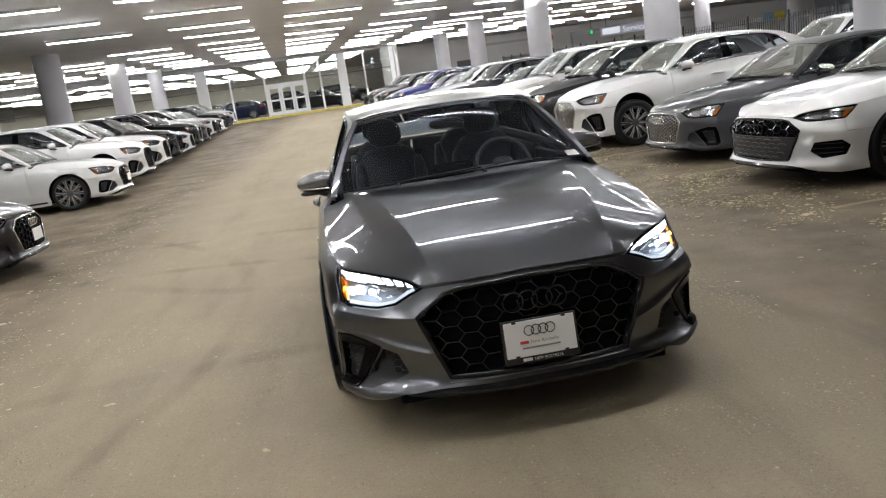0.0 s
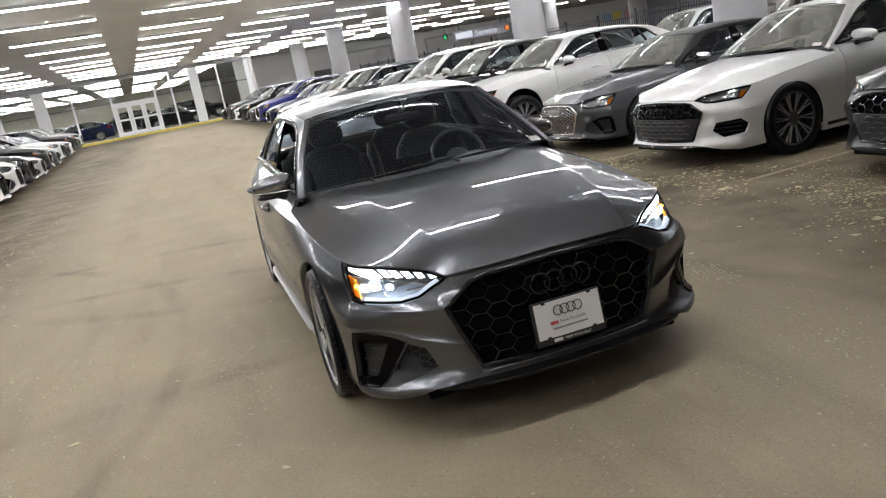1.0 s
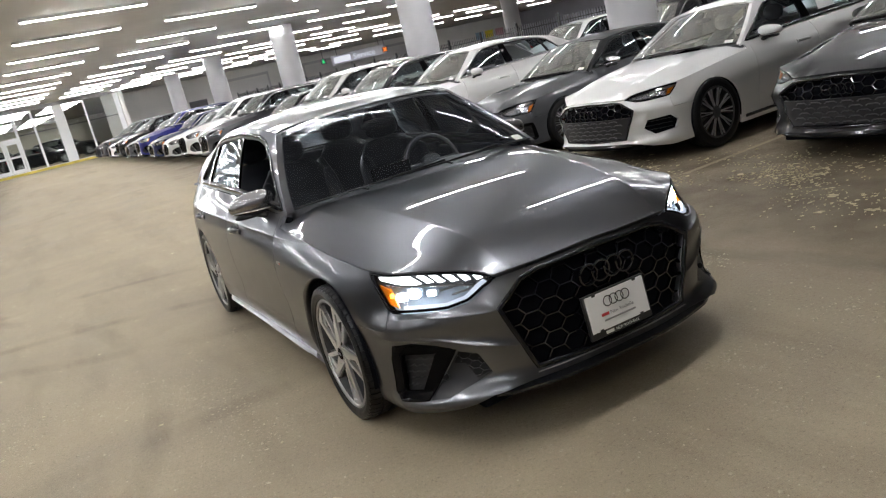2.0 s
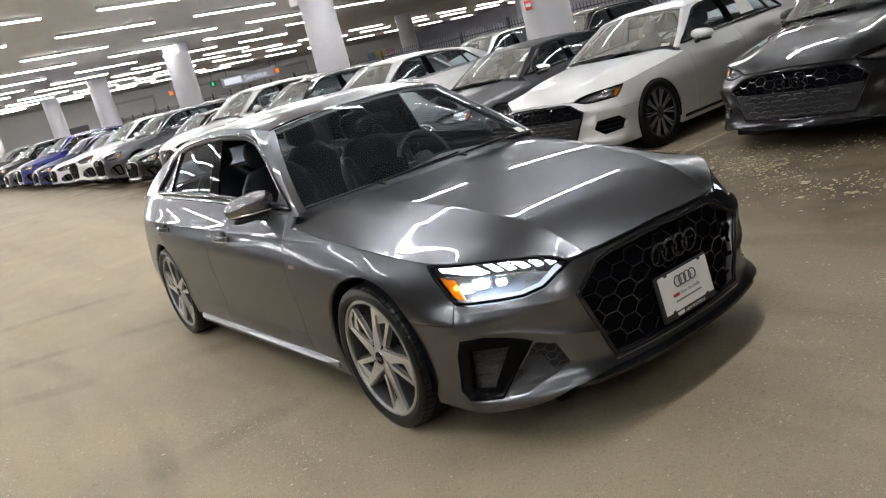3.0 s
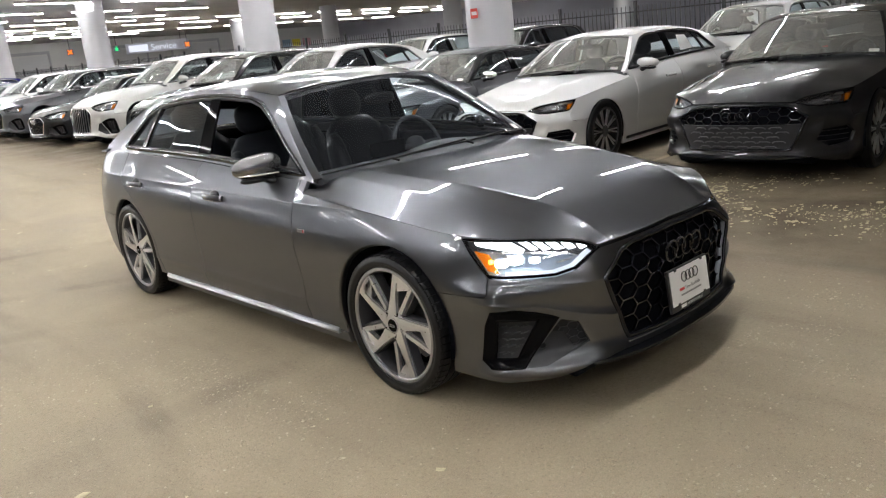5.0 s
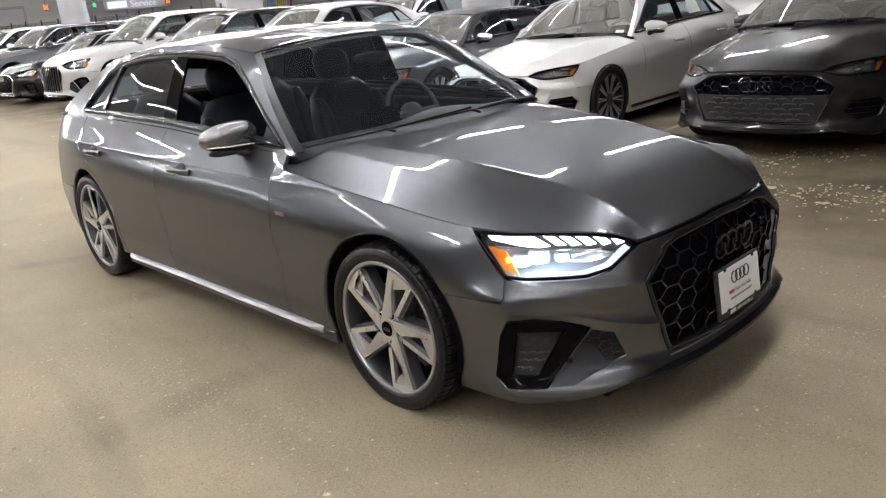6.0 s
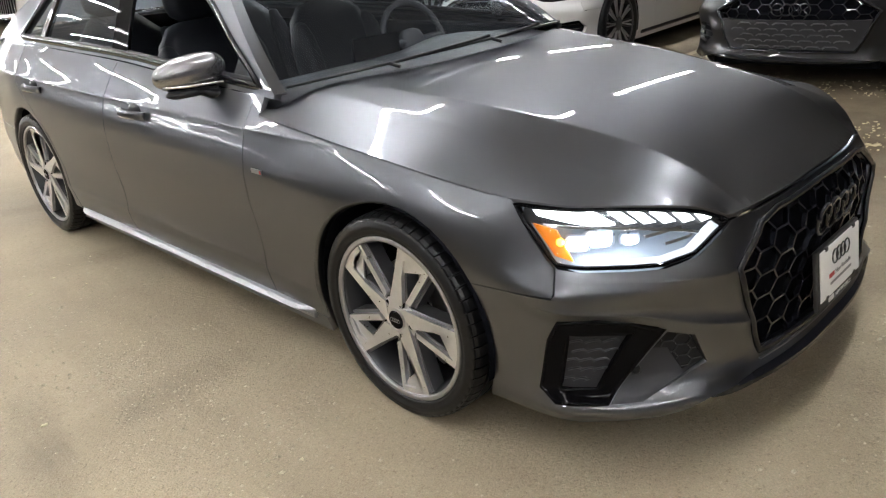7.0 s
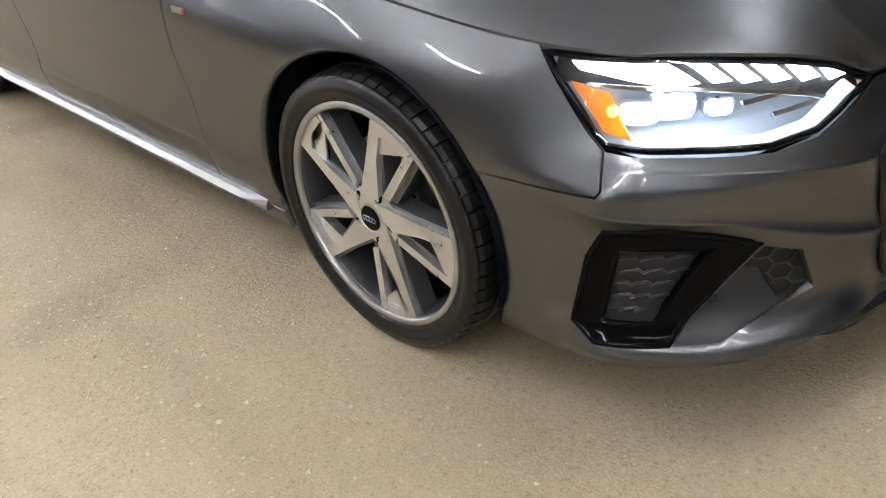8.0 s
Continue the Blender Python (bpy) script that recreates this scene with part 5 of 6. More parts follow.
        for A, B in zip(pts, pts[1:]):
            for i in range(6):
                bm2.faces.new((A[i], A[(i + 1) % 6], B[(i + 1) % 6], B[i]))
        bm2.faces.new(pts[0]), bm2.faces.new(pts[-1])
        bmesh.ops.recalc_face_normals(bm2, faces=bm2.faces[:])
        bars("side_skirt", bm2, M_SILVER if fine else M_SATIN, root, "satin silver side skirt blade" if fine else "", False)
        if fine:
            bm2 = bmesh.new()
            c = body_side(sy(.60), .70)[0]
            box(bm2, sg * c[0] - .003, sg * c[0] + .003, .575, .635, .690, .706, bevel=.001)
            bars("wing_badge", bm2, M_SILVER, root, "small silver wing badge", False)
            bm2 = bmesh.new()
            box(bm2, sg * c[0] - .0038, sg * c[0] + .0038, .577, .586, .692, .704)
            bars("wing_badge_stripe", bm2, M_REDPRINT, root, "red stripe on the badge", False)
    both(doors)
    # tail
    rear_half = [(s_at(.75, 3.66) + .004, .565), (sy(3.30), .545)] + arc(sy(WB), .325, ARCH, 36, -24, 10)[0:] + [(sy(3.4), .17), (s_at(.79, 3.6), .19), (s_at(.4, 3.85), .22), (SMAX, .22), (SMAX, .56)]
    both(lambda mir: pan("rear_bumper", rear_half, body_side, mirror=mir))
    lid = [(s_at(.75, 3.66) + .004, .572), (s_at(.75, 3.66) + .004, .968), (s_at(.4, 3.85), .985), (SMAX, .99), (SMAX, .565)]
    both(lambda mir: pan("boot_face", lid, body_side, mirror=mir))

    def deck(x, y):
        x, y = np.atleast_1d(np.asarray(x, float)), np.atleast_1d(np.asarray(y, float))
        return np.stack([x, y, 1.035 - .045 * (np.abs(x) / .8) ** 3 - .12 * np.clip(y - 3.45, 0, 1)], 1)
    dk = [(.76, 3.40), (.73, 3.58), (.62, 3.72), (.36, 3.80), (0, 3.82)]
    pan("boot_lid", dk + [(-x, y) for x, y in dk[::-1]][1:], deck, step=.05)

    # cabin sides, roof and glass
    (ay0, az0), (ay1, az1) = roof.aline
    (cy0, cz0), (cy1, cz1) = roof.cline
    belt_pts = [(y, float(belt_z(y)) - .010) for y in np.linspace(ay0, cy1, 14)]
    roof_pts = [(y, float(roof.ze(y))) for y in np.linspace(ay1, cy0, 12)]
    shell = belt_pts + [(cy1, cz1)] + roof_pts[::-1] + [(ay0, az0)]
    tdl = .036
    aoff = .034
    dlo = [(ay0 + aoff + .045, float(belt_z(.70)) + .014)] + [(y, float(belt_z(y)) + .014) for y in np.linspace(.9, cy0 + .02, 10)]
    dlo += [(cy0 + .06, float(belt_z(3.0)) + .022)] + [(cy0 - .18, float(roof.ze(cy0 - .18)) - .06)] + [(y, float(roof.ze(y)) - tdl) for y in np.linspace(cy0 - .36, ay1 + .22, 8)]
    dlo += [(ay1 + .10, az1 - .035)]
    top_mat = spec.get("top", paint)

    def sides(mir):
        pan("cabin_side", shell, roof.side, holes=[dlo], mirror=mir, rim=.03, mat=top_mat if top_mat is not paint else paint, step=max(st, .03))
        bm2 = bmesh.new()
        pp = np.array(resample(dlo, .05))
        P = roof.side(*pp.T)
        if mir:
            P = P * (-1, 1, 1)
        tube(bm2, P, .016, 8, closed=True, flat=.5, up=(1, 0, 0))
        bars("window_trim", bm2, M_CHROME if spec.get("chrome") and top_mat is paint else M_GRID, root, "gloss black window surround strip" if fine else "")
        bm2 = bmesh.new()
        c = np.array(dlo).mean(0)
        ins = [(a + (c[0] - a) * .012, b + (c[1] - b) * .075) for a, b in dlo]
        pp = np.array(resample(ins, .05))
        P = roof.side(*pp.T) - np.array((.008, 0, 0))
        if mir:
            P = P * (-1, 1, 1)
        tube(bm2, P, .012, 6, closed=True)
        bars("window_seal", bm2, M_SATIN, root, "black rubber window seal")

        top_y, top_z = [], []
        for a, b in sorted([p for p in dlo[11:]] + [dlo[0]]):
            top_y.append(a), top_z.append(b)
        up = lambda y: float(np.interp(y, top_y, top_z))
        lo_ = lambda y: float(belt_z(y)) + .014
        # middle pillar
        pb = [(1.70, lo_(1.70)), (1.85, lo_(1.85)), (1.80, up(1.80)), (1.69, up(1.69))]
        panel("pillar", pb, offset_fn(roof.side, -.001), M_GLOSS, root, .06, mirror=mir, rim=.015, label="gloss black door pillar", **kw)
        pc = [(2.66, lo_(2.66)), (2.71, lo_(2.71)), (2.60, up(2.60)), (2.55, up(2.55))]
        panel("pillar", pc, offset_fn(roof.side, -.001), M_GRID, root, .06, mirror=mir, rim=.015, **kw)
        inset_glass = offset_fn(roof.side, .012)
        gmat = M_SIDEGLASS
        f_glass = [dlo[0]] + [(y, lo_(y)) for y in (1.0, 1.4, 1.70)] + [(1.69, up(1.69))] + [(y, up(y)) for y in (1.5, 1.35, 1.2, 1.0, .85)]
        if not (fine and mir):
            panel("side_window", f_glass, inset_glass, M_GLASS if fine else gmat, root, .06, mirror=mir, rim=0, label="closed side window", **kw).visible_shadow = False
        r_glass = [(1.85, lo_(1.85)), (2.3, lo_(2.3)), (2.66, lo_(2.66)), (2.55, up(2.55)), (2.2, up(2.2)), (1.80, up(1.80))]
        panel("side_window", r_glass, inset_glass, gmat, root, .06, mirror=mir, rim=0, label="closed dark side window", **kw).visible_shadow = False
        k_glass = [(2.71, lo_(2.71)), (dlo[10][0], lo_(2.9)), dlo[11], dlo[12], (2.60, up(2.60))]
        panel("quarter_window", k_glass, inset_glass, gmat, root, .06, mirror=mir, rim=0, **kw).visible_shadow = False
        # little corner piece by the mirror
        pan("mirror_sail", [dlo[0], (.86, lo_(.86)), (.84, lo_(.84) + .10), (.80, up(.80) - .01)], offset_fn(roof.side, .003), mat=M_SATIN, mirror=mir, rim=.01, step=.05)
    both(sides)
    pan("roof", [(-.995, 0), (.995, 0), (.995, 1), (-.995, 1)], roof.top, mat=top_mat, step=.045 if fine else .12, rim=0)
    panel("windscreen", [(-.955, .01), (.955, .01), (.945, .985), (-.945, .985)], roof.screen, M_GLASS if fine else M_GLASS_ROW, root, .05 if fine else .12, rim=0, **kw).visible_shadow = False
    if True:
        both(lambda mir: pan("screen_pillar", [(.955, 0), (1, 0), (1, 1), (.945, 1)], roof.screen, mat=top_mat, step=.045 if fine else .2, mirror=mir, rim=.01))
    pan("roof_header", [(-1, .985), (1, .985), (1, 1.0), (-1, 1.0)], roof.screen, mat=top_mat, step=.05, rim=0)
    bm = bmesh.new()
    for b0, r0 in ((.025, .010),):
        aa = np.linspace(-.95, .95, 21)
        tube(bm, roof.screen(aa, np.full(21, b0)) + np.array((0, -.004, .002)), r0, 5, flat=.5)
    bars("screen_seal", bm, M_SATIN)
    band = panel("screen_band", [(-.95, .93), (.95, .93), (.945, .984), (-.945, .984)], offset_fn(roof.screen, .006), M_SATIN, root, .06, rim=0, **kw)
    panel("rear_window", [(-.93, .03), (.93, .03), (.93, .97), (-.93, .97)], roof.rear, M_SIDEGLASS, root, .1, rim=0, **kw).visible_shadow = False
    both(lambda mir: pan("rear_pillar", [(.93, 0), (1, 0), (1, 1), (.93, 1)], roof.rear, mat=top_mat, step=.1, mirror=mir, rim=.01))
    stick = [(.80, .045), (.90, .045), (.90, .11), (.80, .11)]
    panel("window_sticker", stick, offset_fn(roof.screen, -.002), M_STICKER, root, .1, rim=0, label="small white paper sticker", **kw)
    # wipers
    for k in ((-.52, .10), (.10, .58)):
        bm = bmesh.new()
        aa = np.linspace(k[0], k[1], 9)
        P = roof.screen(aa, np.linspace(.018, .040, 9)) + np.array((0, -.010, .006))
        tube(bm, P, .006, 5)
        tube(bm, [P[0], P[0] + np.array((.02, -.03, -.012))], .007, 5)
        bars("wiper", bm, M_SATIN, root, "black wiper blade")

    # door mirrors
    def mirrors(mir):
        sg = -1 if mir else 1
        mr = new("door_mirror")
        mr.parent = root
        mr["label"] = "painted door mirror with a black foot"
        bm2 = bmesh.new()
        blob(bm2, 0, 0, 0, .125, .062, .072, 2.6, 24 if fine else 14)
        for v in bm2.verts:
            k = (v.co.x + .125) / .25
            v.co.z *= .72 + .28 * (1 - k)
            v.co.z += .012 * (1 - k)
            if v.co.y > .03:
                v.co.y = .03 + (v.co.y - .03) * .25
            v.co.y += .045 * k
        bmesh.ops.transform(bm2, matrix=Matrix.Translation((.875, .965, .985)), verts=bm2.verts[:])
        if mir:
            bmesh.ops.scale(bm2, vec=(-1, 1, 1), verts=bm2.verts[:])
            bmesh.ops.reverse_faces(bm2, faces=bm2.faces[:])
        o = bars("mirror_shell", bm2, spec.get("mirror", paint), mr)
        if o.data.materials[0] is M_PAINT_ROW:
            painted.append(o)
        bm2 = bmesh.new()
        tube(bm2, [(sg * .775, .90, .905), (sg * .83, .94, .915), (sg * .87, .96, .935)], .026, 8, flat=.7)
        blob(bm2, sg * .885, .972, .930, .10, .045, .016, 3, 14)
        bars("mirror_foot", bm2, M_SATIN, mr)
        bm2 = bmesh.new()
        tube(bm2, [(sg * (.79 + .195 * t), .905 + .028 * t + .05 * t**4, .952 + .006 * t) for t in np.linspace(0, 1, 9)], .006, 6)
        bars("mirror_trim", bm2, M_CHROME, mr, "chrome indicator strip")
        bm2 = bmesh.new()
        box(bm2, min(sg * .79, sg * .965), max(sg * .79, sg * .965), 1.004, 1.010, .945, 1.03, bevel=.002)
        bars("mirror_glass", bm2, M_CHROME, mr, "mirror glass", False)
    both(mirrors)

    # dark shell behind the panels, wheel wells, floor
    def inner(mir):
        sh = [(0.0, .24), (0.0, .66), (S_HLIN, .63), (S_HLOUT, .70), (sy(0), .76), (sy(.6), .83), (sy(.72), .90), (sy(2.0), .95), (sy(3.0), .96), (s_at(.75, 3.66), .90), (SMAX, .90), (SMAX, .25), (sy(3.4), .22)]
        sh += arc(sy(WB), .325, ARCH, -20, 200, 12) + [(sy(2.38), .19), (sy(.38), .19)] + arc(sy(0), .325, ARCH, -20, 200, 12) + [(s_at(.83, -.545), .20), (s_at(.484, -.856), .24)]
        panel("inner_shell", sh, offset_fn(body_side, .062), M_DARK, root, .12, mirror=mir, rim=0, **kw)
        sg = -1 if mir else 1
        for yc in (0, WB):
            bm2 = bmesh.new()
            pts = arc(yc, .325, ARCH - .004, -14, 193, 22)
            A = [bm2.verts.new((sg * .885, a, b)) for a, b in pts]
            B = [bm2.verts.new((sg * .60, a, b)) for a, b in pts]
            for i in range(len(pts) - 1):
                bm2.faces.new((A[i], A[i + 1], B[i + 1], B[i]))
            bm2.faces.new(B)
            bars("wheel_well", bm2, M_DARK, root, "", False)
    both(inner)
    bars("underbody", boxes((-.60, .60, -.78, 3.70, .16, .24), (-.80, .80, .44, 2.38, .158, .24), bevel=.01), M_DARK, root, "", False)
    bars("cabin_floor", boxes((-.78, .78, .30, 3.1, .25, .29)), M_CABIN, root, "", False)
    bars("bulkhead", boxes((-.66, .66, .28, .34, .25, .84)), M_CABIN, root, "", False)

    # cabin
    bm = bmesh.new()
    prof = [(.40, .88), (.60, .905), (.82, .915), (.98, .895), (1.02, .84), (.98, .72), (.92, .45), (.5, .45)]
    cols = []
    for x in np.linspace(-.72, .72, 13):
        hump = .035 * math.exp(-((x - .36) / .17) ** 2)
        cols.append([bm.verts.new((x, y, z + (hump if .7 < y < 1.1 and z > .8 else 0))) for y, z in prof])
    for A, B in zip(cols, cols[1:]):
        for i in range(len(prof)):
            bm.faces.new((A[i], A[(i + 1) % len(prof)], B[(i + 1) % len(prof)], B[i]))
    bm.faces.new(cols[0]), bm.faces.new(cols[-1])
    bmesh.ops.recalc_face_normals(bm, faces=bm.faces[:])
    bars("dashboard", bm, M_DASH, root, "dark soft-touch dashboard")
    if fine:
        bars("centre_screen", boxes((-.13, .13, .985, .997, .885, .985), bevel=.004), M_GLOSS, root, "glossy black centre screen", False)
        bars("centre_console", boxes((-.12, .12, 1.0, 1.95, .30, .56), bevel=.03), M_DASH, root, "", False)
        both(lambda mir: bars("door_lining", boxes(((.735, .775, .72, 1.76, .30, .93) if not mir else (-.775, -.735, .72, 1.76, .30, .93)), bevel=.015), M_CABIN, root, "", False))
        both(lambda mir: bars("door_lining", boxes(((.735, .775, 1.78, 2.62, .30, .95) if not mir else (-.775, -.735, 1.78, 2.62, .30, .95)), bevel=.015), M_CABIN, root, "", False))
    bm = bmesh.new()
    mt = pose(.36, 1.13, .905, 68, 0, 0)
    ring(bm, mt, .182, .015, 36)
    for a in (90 + 90, 0, 270):
        p = mt @ Vector((*polar(.175, a), 0))
        tube(bm, [mt @ Vector((0, 0, -.02)), p], .017, 6)
    blob(bm, *(mt @ Vector((0, 0, -.02))), .07, .03, .06, 3, 14, Matrix.Rotation(radians(-22), 4, "X"))
    bars("steering_wheel", bm, M_DASH, root, "black steering wheel")
    for x, y in ((-.36, 1.42), (.36, 1.42)):
        seat(root, x, y, 1.0, fine)
    if fine:
        for x in (-.36, .36):
            seat(root, x, 2.32, 1.1, False)
    bm = bmesh.new()
    blob(bm, 0, 1.02, 1.235, .115, .018, .032, 3, 18)
    tube(bm, [(0, 1.03, 1.25), (0, 1.10, 1.33)], .010, 6)
    bars("rear_view_mirror", bm, M_SATIN, root, "black interior mirror")
    if fine:
        bars("headliner", boxes((-.52, .52, 1.35, 2.7, 1.335, 1.35), bevel=.004), M_CABIN, root, "", False)

    # wheels
    R, rr, wd = spec.get("tyre", (.329, .266, .235))
    for sg in (-1, 1):
        for yc in (0, WB):
            p = wp(np.array([(sg * .905, yc, .3)]))[0]
            wheel(root, float(p[0]) - sg * wd / 2, float(p[1]), R, rr, wd, fine and sg < 0, sg, spec.get("spin", 0) + (25 if yc else 0), "twin" if fine else "plain")
    for ob in painted:
        ob.color = (*color, 1)
    return root


hero = car("sedan", "dark grey metallic saloon car with lit headlights", dict(paint=M_PAINT, category="car", spin=0, mirror=M_MIRROR), True)
# plate in its holder on the nose
plate = thing("number_plate", "white dealer plate in a black holder on the grille", "plate")
tilt = pose(0, -.938, .412, -7, 0, 0)
plate.matrix_basis = tilt
part("holder", boxes((-.160, .160, -.002, .012, -.098, .086), bevel=.004), M_BLACKPRINT, plate, "black plate holder")
part("sheet", boxes((-.150, .150, -.007, -.003, -.070, .080), bevel=.002), M_PLATE, plate, "white plate")
bm = bmesh.new()
for j in range(4):
    ring(bm, pose((j - 1.5) * .030, -.0085, .038, 90, 0, 0), .0205, .0022, 24)
part("ring_emblem", bm, M_BLACKPRINT, plate, "four thin black rings")
part("print_bar", boxes((-.088, -.052, -.0085, -.006, -.016, -.004)), M_REDPRINT, plate, "red bar of print")
part("print_bar", boxes((-.080, .080, -.0085, -.006, -.038, -.031)), M_GREYPRINT, plate, "grey bar of print")
part("print_bar", boxes((-.085, -.045, -.004, -.0025, -.090, -.077)), M_PLATE, plate, "white bar of print on the holder")


def lettering(words, size, mat, parent, m):
    fc = bpy.data.curves.new("lettering", "FONT")
    fc.body, fc.size, fc.extrude, fc.align_x = words, size, size * .02, "LEFT"
    src = new("lettering_source", fc)
    me = bpy.data.meshes.new_from_object(src.evaluated_get(bpy.context.evaluated_depsgraph_get()))
    bpy.data.objects.remove(src)
    me.materials.clear()
    me.materials.append(mat)
    ob = new("lettering", me)
    ob.matrix_basis = m
    ob.parent = parent
    return ob


lettering("New Rochelle", .021, M_GREYPRINT, plate, pose(-.045, -.0082, -.0165, 90, 0, 0))
lettering("NEW ROCHELLE", .0165, M_PLATE, plate, pose(-.036, -.0045, -.0895, 90, 0, 0))
for sx in (-.105, .105):
    part("clip", boxes((sx - .009, sx + .009, -.0095, -.002, .072, .084), bevel=.003), M_BLACKPRINT, plate, "black holder clip")
    part("clip", boxes((sx - .009, sx + .009, -.0095, -.002, -.074, -.062), bevel=.003), M_BLACKPRINT, plate, "black holder clip")


# ---- parked cars ----
STEEL_GREY = (0.055, 0.057, 0.062)
BLACK = (0.005, 0.005, 0.006)
WHITE = (0.64, 0.64, 0.63)
DARK = (0.011, 0.011, 0.012)
SILVER = (0.42, 0.42, 0.42)
PEARL = (0.50, 0.50, 0.48)
NAVY = (0.010, 0.016, 0.060)
BLUE = (0.016, 0.018, 0.13)

BIG = dict(wide=1.025, nose=1.03, base=1.037, tail=1.05, heights=[0, .205, .57, .985, 1.457], tyre=(.362, .268, .245), slim=True)
SMALL = dict(chrome=True)
CABRIO = dict(wide=1.0, base=.98, tail=.95, heights=[0, .19, .54, .94, 1.375], top=M_SATIN, mirror=M_CHROME, tyre=(.338, .25, .24), chrome=True, mesh=M_MESHSILVER, cell=(.062, .040))
SUV = dict(suv=True, wide=1.028, nose=.99, base=1.0, tail=.93, heights=[0, .26, .70, 1.13, 1.640], tyre=(.372, .262, .24), category="car")
COUPE_SUV = dict(SUV, suv=False, tail=.98, chrome=True, mesh=M_MESHSILVER, cell=(.062, .040), heights=[0, .26, .70, 1.12, 1.625])
SUV_TRIM = dict(SUV, chrome=True)
LARGE_SUV = dict(suv=True, wide=1.07, nose=1.03, base=1.06, tail=1.0, heights=[0, .26, .73, 1.19, 1.725], tyre=(.385, .27, .25), chrome=True, upright=True, mesh=M_CHROME)
models = {}


def parked(kind, v, u, color, words, facing=1, turn=0.0):
    """A parked car with its front axle at v, u; facing 1 looks across the lane towards -v, -1 towards +v."""
    spec = {"big": BIG, "small": SMALL, "cabrio": CABRIO, "suv": SUV, "suv_trim": SUV_TRIM, "large_suv": LARGE_SUV, "coupe_suv": COUPE_SUV}[kind]
    m = gpose(v, u, (-90 if facing > 0 else 90) + turn)
    nm = "suv" if "suv" in kind else "convertible" if kind == "cabrio" else "sedan"
    if kind not in models:
        ob = models[kind] = car(nm, words, spec, False, "parked cars in rows")
        ob.matrix_basis = m
    else:
        ob = copy_thing(models[kind], m)
        ob["label"] = words
    for o in ob.children_recursive:
        if o.type == "MESH" and o.data.materials[0] is M_PAINT_ROW:
            o.color = (*color, 1)
    return ob


parked("big", 4.74, .50, DARK, "black saloon car with a black grille, parked")
white_car = parked("big", 4.56, 3.23, WHITE, "white saloon car with a black grille, parked")
_win = Roof("saloon")
panel("window_sheet", [(2.02, 1.06), (2.34, 1.07), (2.30, 1.25), (2.06, 1.26)], offset_fn(_win.side, -.006), M_STICKER, white_car, .08, rim=.002, warp=stretch(BIG), label="white paper sheet on the rear window")
parked("cabrio", 4.79, 5.86, STEEL_GREY, "grey convertible with a closed black soft top, parked")
parked("coupe_suv", 4.48, 8.80, WHITE, "white crossover with a chrome grille surround, parked")
ROW_RIGHT = [("suv", BLACK, "black crossover parked in the row"), ("large_suv", PEARL, "pearl white large crossover with a chrome grille, parked"),
             ("small", BLACK, "black saloon with a chrome grille, parked"), ("suv_trim", STEEL_GREY, "dark grey crossover, parked"),
             ("suv", WHITE, "white crossover with black trim, parked"), ("small", SILVER, "silver saloon, parked in the row"), ("small", NAVY, "navy saloon, parked in the row"),
             ("suv_trim", BLUE, "deep blue crossover, parked"), ("small", STEEL_GREY, "grey saloon parked in the row"), ("suv", BLACK, "black crossover parked in the row"),
             ("small", WHITE, "white saloon, parked in the row"), ("suv_trim", STEEL_GREY, "grey crossover parked in the row"), ("small", BLACK, "black saloon parked in the row")]
for k, (kind, col, words) in enumerate(ROW_RIGHT):
    parked(kind, 4.35, 11.4 + 2.72 * k, col, words)
# second row behind
parked("suv_trim", 9.8, 3.3, WHITE, "white crossover parked in the second row")
parked("suv_trim", 10.0, 9.0, BLACK, "black crossover with bright window trim, parked in the second row")
parked("suv", 10.0, 12.0, WHITE, "white crossover parked in the second row")
parked("small", 10.0, 24.0, SILVER, "silver saloon parked in the second row")
parked("suv", 10.0, 30.0, STEEL_GREY, "grey crossover parked in the second row")
# beyond the fence
for k, (kind, col, words) in enumerate([("suv", WHITE, "white crossover parked beyond the fence"), ("small", BLACK, "black saloon parked beyond the fence"), ("suv", PEARL, "pearl crossover parked beyond the fence"), ("small", SILVER, "silver saloon parked beyond the fence")]):
    parked(kind, 19.5, -1.5 + 3.0 * k, col, words)
# the row across the lane
ROW_LEFT = [("small", BLACK, "black saloon with a chrome grille, parked"), None, ("small", WHITE, "white saloon, parked across the lane"), ("suv", WHITE, "white crossover with black trim, parked"),
            ("suv_trim", WHITE, "white crossover with a chrome grille surround, parked"), ("suv", DARK, "black crossover parked across the lane"), ("small", SILVER, "silver saloon, parked across the lane"), ("suv_trim", BLACK, "black crossover parked across the lane"),
            ("small", STEEL_GREY, "grey saloon parked across the lane"), ("suv", SILVER, "silver crossover parked across the lane"), ("small", BLACK, "black saloon parked across the lane"),
            ("small", SILVER, "silver saloon, parked across the lane"), ("suv", BLACK, "black crossover parked across the lane"), ("small", STEEL_GREY, "grey saloon parked across the lane"), ("suv_trim", SILVER, "silver crossover parked across the lane")]
for k, item in enumerate(ROW_LEFT):
    if item:
        u = (5.8, 9.0, 12.7, 15.7)[k] if k < 4 else 15.7 + 2.75 * (k - 3)
        ob = parked(item[0], -5.0 if k == 0 else -5.3, u, item[1], item[2], -1)
        if k in (0, 2):
            pl = part("plate", boxes((-.15, .15, -.945, -.938, .36, .50), bevel=.003), M_PLATE, ob, "blank white plate")

